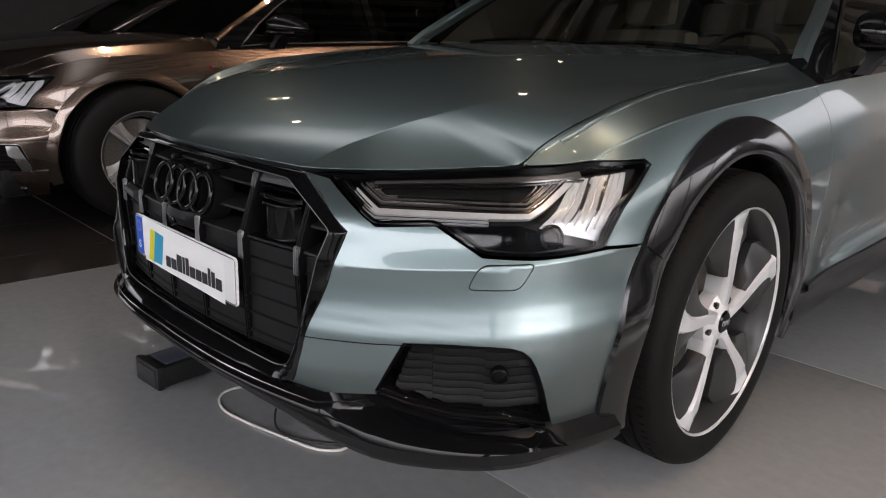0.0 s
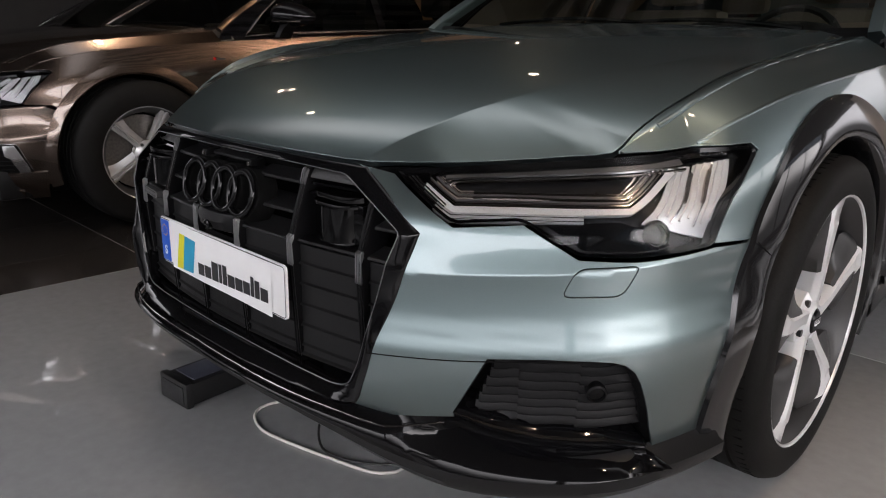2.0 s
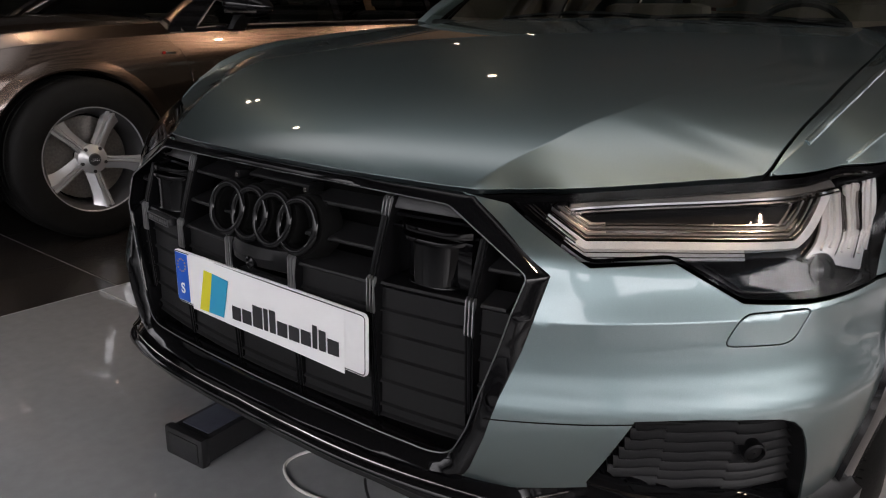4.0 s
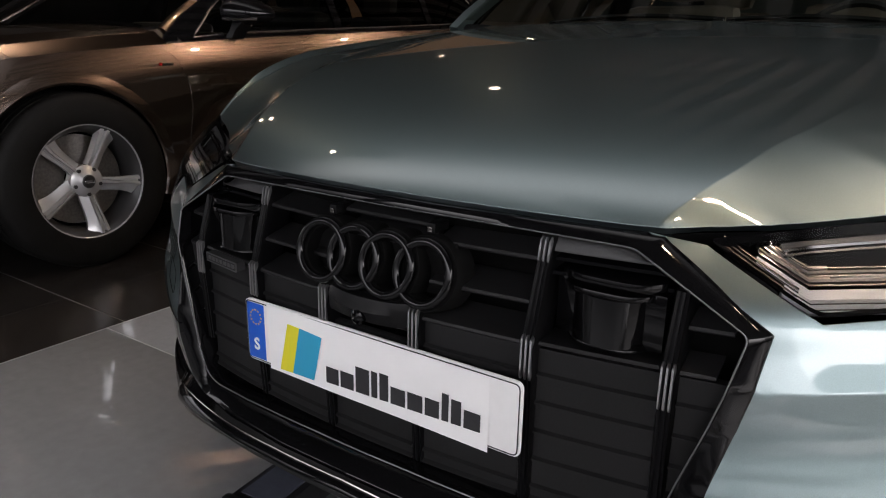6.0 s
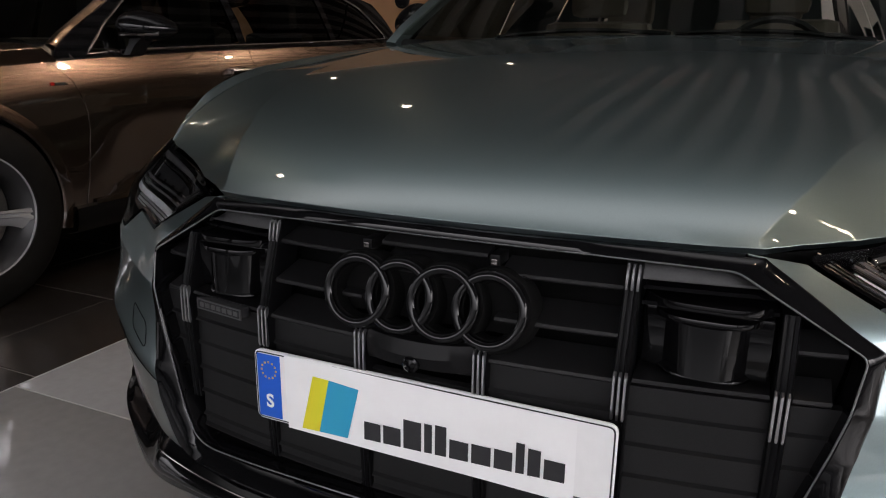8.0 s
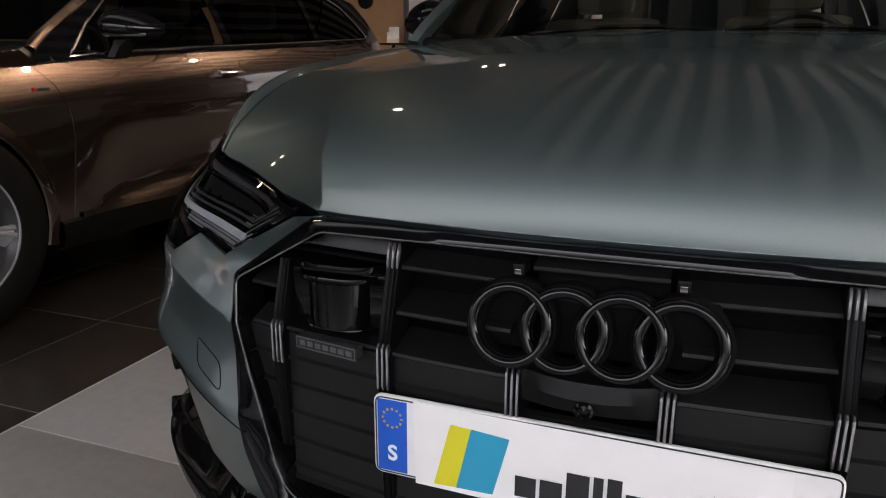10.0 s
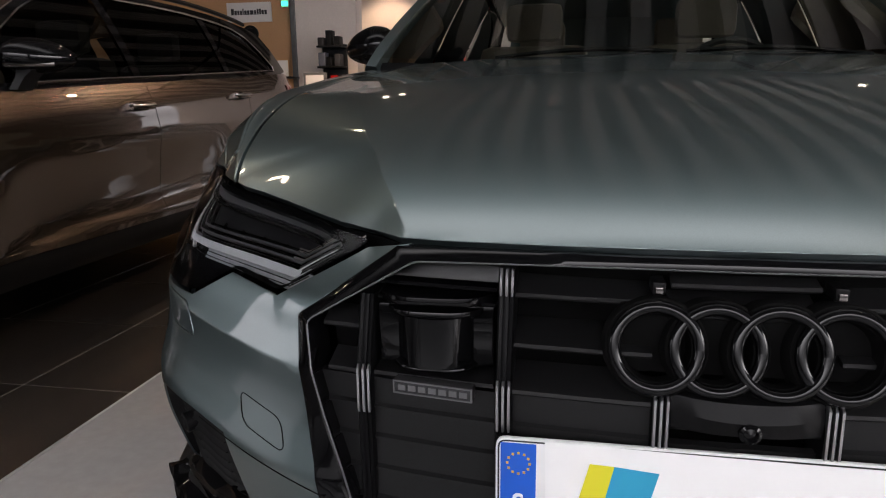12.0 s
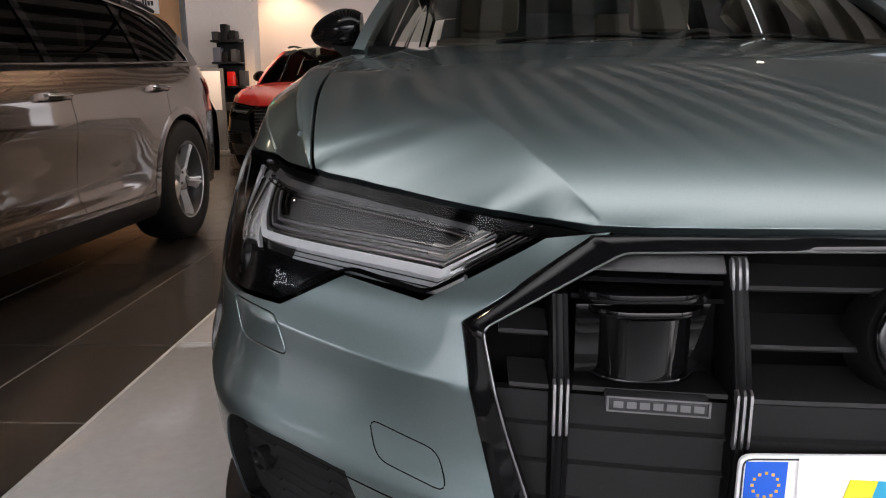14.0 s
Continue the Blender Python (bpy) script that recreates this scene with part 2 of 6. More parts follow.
def link(name, bm, mat, parent=None, smooth=True):
    me = bpy.data.meshes.new(name)
    bm.to_mesh(me)
    bm.free()
    for f in me.polygons:
        f.use_smooth = smooth
    if smooth:
        me.set_sharp_from_angle(angle=radians(36))
    if mat is not None:
        me.materials.append(mat)
    ob = new(name, me)
    ob.parent = parent
    return ob


def part(name, bm, mat, parent, label="", smooth=True):
    ob = link(name, bm, mat, parent, smooth)
    if label:
        ob["label"] = label
    return ob


def thing(name, label, category, group="", place=(0, 0, 0)):
    ob = new(name)
    ob.location = place
    return tagged(ob, label, category, group)


def add_box(bm, lo, hi, bevel=0.0, m=None):
    geo = bmesh.ops.create_cube(bm, size=1)
    for v in geo["verts"]:
        v.co = Vector([(lo[i] + hi[i]) / 2 + v.co[i] * (hi[i] - lo[i]) for i in range(3)])
        if m is not None:
            v.co = m @ v.co
    if bevel:
        edges = list({e for v in geo["verts"] for e in v.link_edges})
        bmesh.ops.bevel(bm, geom=edges, offset=bevel, segments=2, affect="EDGES", profile=0.6)
    return bm


def box(lo, hi, bevel=0.0, m=None):
    return add_box(bmesh.new(), lo, hi, bevel, m)


def loft(rings, closed=False, cap=False, bm=None):
    """A skin through rings of points, all of one length. closed: each ring is a loop."""
    bm = bm or bmesh.new()
    rows = [[bm.verts.new(p) for p in ring] for ring in rings]
    n = len(rows[0])
    for a, b in zip(rows[:-1], rows[1:]):
        for i in range(n if closed else n - 1):
            j = (i + 1) % n
            bm.faces.new((a[i], a[j], b[j], b[i]))
    if cap:
        bm.faces.new(rows[0][::-1])
        bm.faces.new(rows[-1])
    return bm


def fix(bm):
    bmesh.ops.recalc_face_normals(bm, faces=bm.faces)
    return bm


def tube(points, radius, sides=6, closed=False, bm=None, flat=1.0):
    """A round bar along points; flat squeezes it along the world's y."""
    pts = [Vector(p) for p in points]
    n = len(pts)
    rings = []
    for i, p in enumerate(pts):
        a = pts[(i - 1) % n] if closed or i > 0 else p
        b = pts[(i + 1) % n] if closed or i < n - 1 else p
        t = (b - a).normalized()
        u = t.cross(Vector((0, 0, 1)) if abs(t.z) < 0.9 else Vector((1, 0, 0))).normalized()
        v = t.cross(u)
        r = radius(i / max(1, n - 1)) if callable(radius) else radius
        rings.append([p + (u * math.cos(k * 2 * math.pi / sides) + v * math.sin(k * 2 * math.pi / sides)) * r for k in range(sides)])
    if closed:
        rings.append(rings[0])
    bm = loft(rings, closed=True, cap=not closed, bm=bm)
    return fix(bm)


def pchip(xs, ys):
    """A smooth curve through points that does not overshoot."""
    xs, ys = np.array(xs, float), np.array(ys, float)
    h, d = np.diff(xs), np.diff(ys) / np.diff(xs)
    m = np.zeros(len(xs))
    m[0], m[-1] = d[0], d[-1]
    for i in range(1, len(xs) - 1):
        if d[i - 1] * d[i] > 0:
            w1, w2 = 2 * h[i] + h[i - 1], h[i] + 2 * h[i - 1]
            m[i] = (w1 + w2) / (w1 / d[i - 1] + w2 / d[i])

    def f(x):
        x = min(max(x, xs[0]), xs[-1])
        i = min(int(np.searchsorted(xs, x, side="right")) - 1, len(h) - 1)
        t = (x - xs[i]) / h[i]
        return ((1 + 2 * t) * (1 - t) ** 2 * ys[i] + t * (1 - t) ** 2 * h[i] * m[i]
                + t * t * (3 - 2 * t) * ys[i + 1] + t * t * (t - 1) * h[i] * m[i + 1])
    return f


def spline(points, step=0.02, closed=False):
    """A Catmull-Rom line through points, at even steps."""
    p = [Vector(q) for q in points]
    n = len(p)
    out = []
    for i in range(n if closed else n - 1):
        a, b, c, d = (p[(i + k) % n] if closed else p[min(max(i + k, 0), n - 1)] for k in (-1, 0, 1, 2))
        cuts = max(1, round((c - b).length / step))
        for k in range(cuts):
            t = k / cuts
            out.append(0.5 * (2 * b + (c - a) * t + (2 * a - 5 * b + 4 * c - d) * t * t + (3 * b - a - 3 * c + d) * t ** 3))
    if not closed:
        out.append(p[-1])
    return out


def densify(loop, step=0.012, closed=True):
    out = []
    n = len(loop)
    for i in range(n if closed else n - 1):
        a, b = Vector(loop[i]), Vector(loop[(i + 1) % n])
        cuts = max(1, math.ceil((b - a).length / step))
        out += [a.lerp(b, k / cuts) for k in range(cuts)]
    if not closed:
        out.append(Vector(loop[-1]))
    return out


def rounded(loop, radius, cuts=4):
    """A flat loop with its corners rounded."""
    out = []
    n = len(loop)
    for i in range(n):
        a, b, c = (Vector(loop[(i + k) % n]) for k in (-1, 0, 1))
        r = min(radius, (a - b).length * 0.45, (c - b).length * 0.45)
        p, q = b + (a - b).normalized() * r, b + (c - b).normalized() * r
        for k in range(cuts + 1):
            t = k / cuts
            out.append(p * (1 - t) ** 2 + b * 2 * t * (1 - t) + q * t * t)
    return out


def inside(p, loop):
    hit = False
    n = len(loop)
    for i in range(n):
        a, b = loop[i], loop[(i + 1) % n]
        if (a[1] > p[1]) != (b[1] > p[1]) and p[0] < (b[0] - a[0]) * (p[1] - a[1]) / (b[1] - a[1]) + a[0]:
            hit = not hit
    return hit


def shrink(loop, by):
    """A flat loop moved inwards."""
    area = sum(loop[i][0] * loop[(i + 1) % len(loop)][1] - loop[(i + 1) % len(loop)][0] * loop[i][1] for i in range(len(loop)))
    turn = 1 if area > 0 else -1
    out = []
    n = len(loop)
    for i in range(n):
        a, b, c = (Vector(loop[(i + k) % n]) for k in (-1, 0, 1))
        u, v = (b - a).normalized(), (c - b).normalized()
        m = Vector((-(u.y + v.y), u.x + v.x)) * turn
        if m.length < 1e-6:
            m = Vector((-u.y, u.x)) * turn
        m.normalize()
        k = max(0.5, m.dot(Vector((-u.y, u.x)) * turn))
        out.append(b + m * by / k)
    return out


def skin(name, surface, loop, parent, mat, step=(0.014, 0.012), holes=(), lip=0.008, label="", both=False, offset=0.0, edge_step=0.010, lines=()):
    """A panel: the part of a surface inside a loop of its own two coordinates, with a turned-in rim. surface(a, b) gives a point;
    both: the panel and its mirror image across x = 0 in one mesh."""
    loop = densify([Vector(p) for p in loop], edge_step)
    holes = [densify([Vector(p) for p in h], edge_step) for h in holes]
    pts, edges = [], []
    for line in [loop] + holes:
        k = len(pts)
        pts += line
        edges += [(k + i, k + (i + 1) % len(line)) for i in range(len(line))]
    for line in lines:
        line = densify([Vector(p) for p in line], edge_step, False)
        k = len(pts)
        pts += line
        edges += [(k + i, k + i + 1) for i in range(len(line) - 1)]
    lo = [min(p[i] for p in loop) for i in (0, 1)]
    hi = [max(p[i] for p in loop) for i in (0, 1)]
    fence = np.array([tuple(p) for p in pts])
    near = 0.45 * min(step)
    a = lo[0] + step[0] / 2
    while a < hi[0]:
        col = fence[np.abs(fence[:, 0] - a) < near]
        b = lo[1] + step[1] / 2
        while b < hi[1]:
            q = (a, b)
            if inside(q, loop) and not any(inside(q, h) for h in holes) and not (len(col) and np.min(np.abs(col[:, 1] - b)) < near):
                pts.append(Vector(q))
            b += step[1]
        a += step[0]
    v, _, f, *_ = delaunay_2d_cdt(pts, edges, [], 0, 1e-5)
    keep = []
    for face in f:
        c = sum((v[i] for i in face), Vector((0, 0))) / len(face)
        if inside(c, loop) and not any(inside(c, h) for h in holes):
            keep.append(face)
    e = 0.002
    place, normal = [], []
    for p in v:
        here = Vector(surface(p.x, p.y))
        du = Vector(surface(p.x + e, p.y)) - Vector(surface(p.x - e, p.y))
        dv = Vector(surface(p.x, p.y + e)) - Vector(surface(p.x, p.y - e))
        n = du.cross(dv)
        n = n.normalized() if n.length > 1e-12 else Vector((0, 0, 1))
        place.append(here + n * offset)
        normal.append(n)
    count = {}
    for face in keep:
        for i in range(3):
            pair = (face[i], face[(i + 1) % 3])
            count[pair] = True
    rim = [pair for pair in count if (pair[1], pair[0]) not in count]
    verts, norms, faces = list(place), list(normal), [tuple(face) for face in keep]
    if lip:
        inner, outer = {}, {}
        side = {}
        for p, q in rim:
            w = (place[q] - place[p]).cross(normal[p])
            for i in (p, q):
                side[i] = side.get(i, Vector()) + w
        for i, w in side.items():
            w = w.normalized() if w.length > 1e-9 else Vector((0, 0, 1))
            outer[i] = len(verts)
            verts.append(place[i] + (w - normal[i]) * min(0.0012, lip * 0.3))
            norms.append(w)
            inner[i] = len(verts)
            verts.append(place[i] - normal[i] * lip + w * 0.0005)
            norms.append(w)
        for p, q in rim:
            faces.append((q, p, outer[p], outer[q]))
            faces.append((outer[q], outer[p], inner[p], inner[q]))
    if both:
        k = len(verts)
        verts += [Vector((-p.x, p.y, p.z)) for p in verts[:k]]
        norms += [Vector((-p.x, p.y, p.z)) for p in norms[:k]]
        faces += [tuple(i + k for i in face[::-1]) for face in faces]
    me = bpy.data.meshes.new(name)
    me.from_pydata([tuple(p) for p in verts], [], faces)
    me.validate()
    for poly in me.polygons:
        poly.use_smooth = True
    me.materials.append(mat)
    if len(me.vertices) == len(norms):
        me.normals_split_custom_set_from_vertices([tuple(n) for n in norms])
    ob = new(name, me)
    ob.parent = parent
    if label:
        ob["label"] = label
    return ob


def mirrored(ob, name, parent):
    """The same part on the other side of the car."""
    me = ob.data.copy()
    loops_n = [tuple(c.vector) for c in me.corner_normals]
    vertex_n = [None] * len(me.vertices)
    for c, n in zip(me.loops, loops_n):
        vertex_n[c.vertex_index] = n
    me.transform(Matrix.Diagonal((-1, 1, 1, 1)))
    me.flip_normals()
    if ob.data.has_custom_normals:
        me.normals_split_custom_set_from_vertices([(-n[0], n[1], n[2]) if n else (0, 0, 1) for n in vertex_n])
    tw = new(name, me)
    tw.parent = parent
    if "label" in ob:
        tw["label"] = ob["label"]
    return tw


def mirror_tree(ob, parent):
    tw = mirrored(ob, ob.name.split(".")[0], parent)
    for c in ob.children:
        mirror_tree(c, tw)
    return tw

# ---- the car body's shape: base line round the car at bumper height, lean above and below it ----


def cubic(xs, ys):
    """A natural cubic curve through points."""
    xs, ys = np.array(xs, float), np.array(ys, float)
    n, h = len(xs), np.diff(xs)
    a, b = np.eye(n), np.zeros(n)
    for i in range(1, n - 1):
        a[i, i - 1:i + 2] = h[i - 1], 2 * (h[i - 1] + h[i]), h[i]
        b[i] = 6 * ((ys[i + 1] - ys[i]) / h[i] - (ys[i] - ys[i - 1]) / h[i - 1])
    m = np.linalg.solve(a, b)

    def f(x):
        i = min(max(int(np.searchsorted(xs, x, side="right")) - 1, 0), n - 2)
        u, v = xs[i + 1] - x, x - xs[i]
        return ((m[i] * u ** 3 + m[i + 1] * v ** 3) / (6 * h[i]) + (ys[i] / h[i] - m[i] * h[i] / 6) * u
                + (ys[i + 1] / h[i] - m[i + 1] * h[i] / 6) * v)
    return f


BASE = [(-0.2, -0.004), (0, -0.012), (0.2, -0.004), (0.383, 0.032), (0.45, 0.054), (0.54, 0.096), (0.62, 0.143), (0.707, 0.2), (0.789, 0.263),
        (0.84, 0.326), (0.878, 0.42), (0.906, 0.55), (0.925, 0.72), (0.934, 0.95), (0.934, 1.4), (0.932, 2.2), (0.93, 3.2), (0.93, 4.0),
        (0.89, 4.5), (0.76, 4.82)]
ARC = [0.0]
for p, q in zip(BASE[:-1], BASE[1:]):
    ARC.append(ARC[-1] + math.dist(p, q))
ARC = [a - ARC[1] for a in ARC]
BX, BY = cubic(ARC, [p[0] for p in BASE]), cubic(ARC, [p[1] for p in BASE])
STEPS = np.arange(0, ARC[-1], 0.004)
BASE_FINE = np.array([(BX(s), BY(s)) for s in STEPS])


def on(x, y):
    """Where along the base line a place lies."""
    return float(STEPS[int(np.argmin(((BASE_FINE - (x, y)) ** 2).sum(1)))])


def at_x(x):
    return float(np.interp(x, BASE_FINE[:, 0][:300], STEPS[:300])) if x < 0.9 else on(x, 0.5)


def at_y(y):
    return float(np.interp(y, BASE_FINE[:, 1], STEPS))


def inward(s):
    e = 0.003
    t = Vector((BX(s + e) - BX(s - e), BY(s + e) - BY(s - e))).normalized()
    return Vector((-t.y, t.x))


# the upper edge: bonnet edge, lamp top, wing shoulder, waist line
TOP = [(0, 0.055, 0.745), (0.2, 0.071, 0.743), (0.382, 0.113, 0.737), (0.43, 0.15, 0.738), (0.495, 0.19, 0.741), (0.527, 0.226, 0.744),
       (0.605, 0.286, 0.753), (0.66, 0.322, 0.761), (0.723, 0.362, 0.770), (0.765, 0.41, 0.775), (0.80, 0.476, 0.782), (0.83, 0.54, 0.815), (0.85, 0.61, 0.839),
       (0.862, 0.70, 0.859), (0.87, 0.804, 0.874), (0.875, 0.93, 0.886), (0.88, 1.14, 0.903), (0.883, 1.44, 0.926), (0.88, 2.0, 0.962),
       (0.875, 3.0, 1.01), (0.86, 4.0, 1.06), (0.83, 4.45, 1.08), (0.70, 4.78, 1.09)]
TOP_S = [on(x, y) for x, y, z in TOP]
TOP_Z = pchip(TOP_S, [p[2] for p in TOP])
TOP_D = pchip(TOP_S, [max(0.01, (Vector((x - BX(s), y - BY(s)))).dot(inward(s))) for (x, y, z), s in zip(TOP, TOP_S)])
CREASE = pchip([0, 0.56, 0.67, 0.80, 0.95, 1.1, 1.6, 2.6, 6], [0.56, 0.574, 0.581, 0.593, 0.612, 0.622, 0.64, 0.75, 0.80])
LEAN = pchip([0, 0.2, 0.47, 0.75, 1.0, 1.4], [0, 0.12, 0.26, 0.60, 1.0, 1.7])
DROP = pchip([-0.5, -0.42, -0.3, -0.2, -0.14, -0.10, -0.07, -0.03, 0], [0.05, 0.03, 0.0, -0.02, -0.025, -0.015, -0.007, -0.0015, 0])
DROP_SIDE = pchip([-0.6, -0.45, -0.3, -0.15, 0], [0.05, 0.015, 0.004, 0.001, 0])
# hollow doors with a ridge low down
DROP_DOOR = pchip([-0.6, -0.52, -0.45, -0.42, -0.385, -0.35, -0.31, -0.22, -0.12, -0.05, 0], [0.05, 0.022, 0.010, 0.010, 0.020, 0.036, 0.042, 0.036, 0.020, 0.006, 0])
DOOR_PART = pchip([0, at_y(1.45), at_y(1.85), at_y(3.05), at_y(3.45), 9], [0, 0, 1, 1, 0, 0])


def body(s, z):
    q = z - CREASE(s)
    if q >= 0:
        d = TOP_D(s) * LEAN(q / (TOP_Z(s) - CREASE(s)))
    else:
        k = min(max((s - 1.05) / 0.35, 0), 1)
        d = DROP(q) * (1 - k) + DROP_SIDE(q) * k
        if k == 1:
            d += (DROP_DOOR(q) - d) * DOOR_PART(s)
    n = inward(s)
    return Vector((BX(s) + n.x * d, BY(s) + n.y * d, z))


def body_normal(s, z):
    e = 0.002
    return (body(s + e, z) - body(s - e, z)).cross(body(s, z + e) - body(s, z - e)).normalized()


def off_body(s, z, out):
    return body(s, z) + body_normal(s, z) * out




def RISE(d):
    return 0.0258 * (1 - math.exp(-d / 0.08)) + 0.1550 * (1 - math.exp(-d / 0.45)) + 0.0707 * d


EDGE_Y = [0.113, 0.15, 0.19, 0.226, 0.286, 0.322, 0.362, 0.404, 0.476, 0.554, 0.645, 0.75, 0.9, 1.04, 1.2, 1.4, 1.6]
EDGE_X = pchip(EDGE_Y, [0.386, 0.43, 0.490, 0.530, 0.605, 0.66, 0.722, 0.731, 0.741, 0.751, 0.758, 0.762, 0.760, 0.757, 0.752, 0.745, 0.735])
EDGE_Z = pchip(EDGE_Y, [0.737, 0.738, 0.741, 0.744, 0.753, 0.761, 0.772, 0.801, 0.835, 0.862, 0.888, 0.909, 0.926, 0.943, 0.959, 0.976, 0.99])
FOLD_X = pchip([0.1, 0.112, 0.126, 0.157, 0.19, 0.225, 0.26, 0.29, 0.364, 0.46, 0.582, 0.70, 0.85, 1.1, 1.6], [0.370, 0.376, 0.384, 0.401, 0.418, 0.437, 0.452, 0.464, 0.500, 0.535, 0.575, 0.607, 0.640, 0.665, 0.680])


def dome(x, y):
    k = math.exp(-max(0, y - 0.1) / 0.5)
    t = min(1, max(0, (y - 0.25) / 0.6))
    crown = 0.042 * t * t * (3 - 2 * t)
    return 0.745 - (0.055 * k + crown) * x * x + RISE(y - 0.055 - 0.40 * x * x * k)


def bonnet(x, y):
    a = abs(x)
    z = dome(a, y)
    if y > 0.113:
        fold, edge = FOLD_X(y), EDGE_X(y)
        if a > fold:
            t = (a - fold) / max(edge - fold, 0.012)
            z += (EDGE_Z(y) - dome(edge, y)) * (t + 0.15 * t * (1 - t))
    return Vector((x, y, z))


SHOULDER_Y = [0.358, 0.385, 0.41, 0.476, 0.54, 0.61, 0.70, 0.804, 0.93, 1.14, 1.44, 1.7]
SHOULDER_X = pchip(SHOULDER_Y, [0.724, 0.745, 0.765, 0.80, 0.83, 0.85, 0.862, 0.87, 0.875, 0.88, 0.883, 0.883])
SHOULDER_Z = pchip(SHOULDER_Y, [0.771, 0.773, 0.775, 0.782, 0.815, 0.839, 0.859, 0.874, 0.886, 0.903, 0.926, 0.942])


WING_CROWN = pchip([0, 0.10, 0.24, 0.32, 0.40, 0.55, 0.75, 0.9, 1], [0, 0.0070, 0.0155, 0.0185, 0.0168, 0.0130, 0.0080, 0.0036, 0])


def wing_top(a, y):
    t = a / 0.12
    gx, gz = EDGE_X(y) + 0.005, EDGE_Z(y)
    sx, sz = SHOULDER_X(y), SHOULDER_Z(y)
    up = WING_CROWN(min(max(t, 0), 1)) * min(1, max(0, (y - 0.36) / 0.15))
    return Vector((gx + (sx - gx) * t, y, gz + (sz - gz) * t + up))


HUB_Y, HUB_Z = 0.947, 0.368
REAR_HUB_Y = HUB_Y + 2.925


def arch(radius, a0, a1, hub_y=HUB_Y, n=40):
    """Part of the wheel opening's outline on the side; angles from the front over the top."""
    out = []
    for i in range(n + 1):
        a = radians(a0 + (a1 - a0) * i / n)
        out.append((at_y(hub_y - radius * math.cos(a)), HUB_Z + radius * math.sin(a)))
    return out


def sz(points):
    """Places on the body as (distance along the base line, height)."""
    return [(on(x, y), z) for x, y, z in points]


LAMP_LOW = sz([(0.428, 0.15, 0.727), (0.561, 0.146, 0.655), (0.661, 0.201, 0.667), (0.735, 0.251, 0.621), (0.80, 0.31, 0.622), (0.873, 0.44, 0.632)])
LAMP_OUT = [(on(0.889, 0.49) , 0.70), (on(0.91, 0.575), 0.772)]
LAMP_TOP = [(on(0.908, 0.56), 0.784)] + [(on(x, y), z - 0.006) for x, y, z in [(0.80, 0.476, 0.784), (0.765, 0.41, 0.775), (0.723, 0.362, 0.770), (0.66, 0.322, 0.761), (0.605, 0.286, 0.753), (0.527, 0.226, 0.744), (0.495, 0.19, 0.741)]]
LAMP = LAMP_LOW + LAMP_OUT + LAMP_TOP
MOUTH = sz([(0.387, 0.118, 0.728), (0.528, 0.100, 0.636), (0.517, 0.087, 0.585), (0.503, 0.078, 0.529), (0.478, 0.070, 0.455), (0.462, 0.062, 0.395), (0.446, 0.055, 0.335), (0.432, 0.050, 0.315)])
FOG = [(BX(s), z) for s, z in ((0.620, 0.335), (0.676, 0.447), (0.768, 0.456), (0.840, 0.459), (0.872, 0.458), (0.892, 0.452), (0.908, 0.438), (0.920, 0.417), (0.931, 0.390), (0.943, 0.36), (0.957, 0.32), (0.985, 0.258))]
FOG_LOW = [(BX(s), z) for s, z in ((0.960, 0.279), (0.88, 0.300), (0.772, 0.300), (0.684, 0.313))]


def xs(points):
    return [(at_x(x), z) for x, z in points]


def curve_at(t, points):
    """A place a fraction t along a line of (a, b) pairs."""
    p = np.array([tuple(q) for q in points])
    d = np.r_[0, np.cumsum(np.linalg.norm(np.diff(p, axis=0), axis=1))]
    return float(np.interp(t * d[-1], d, p[:, 0])), float(np.interp(t * d[-1], d, p[:, 1]))


def grille_y(x, z):
    return 0.018 + 0.22 * x * x + max(0.0, z - 0.58) * 0.33


# ---- wheels ----


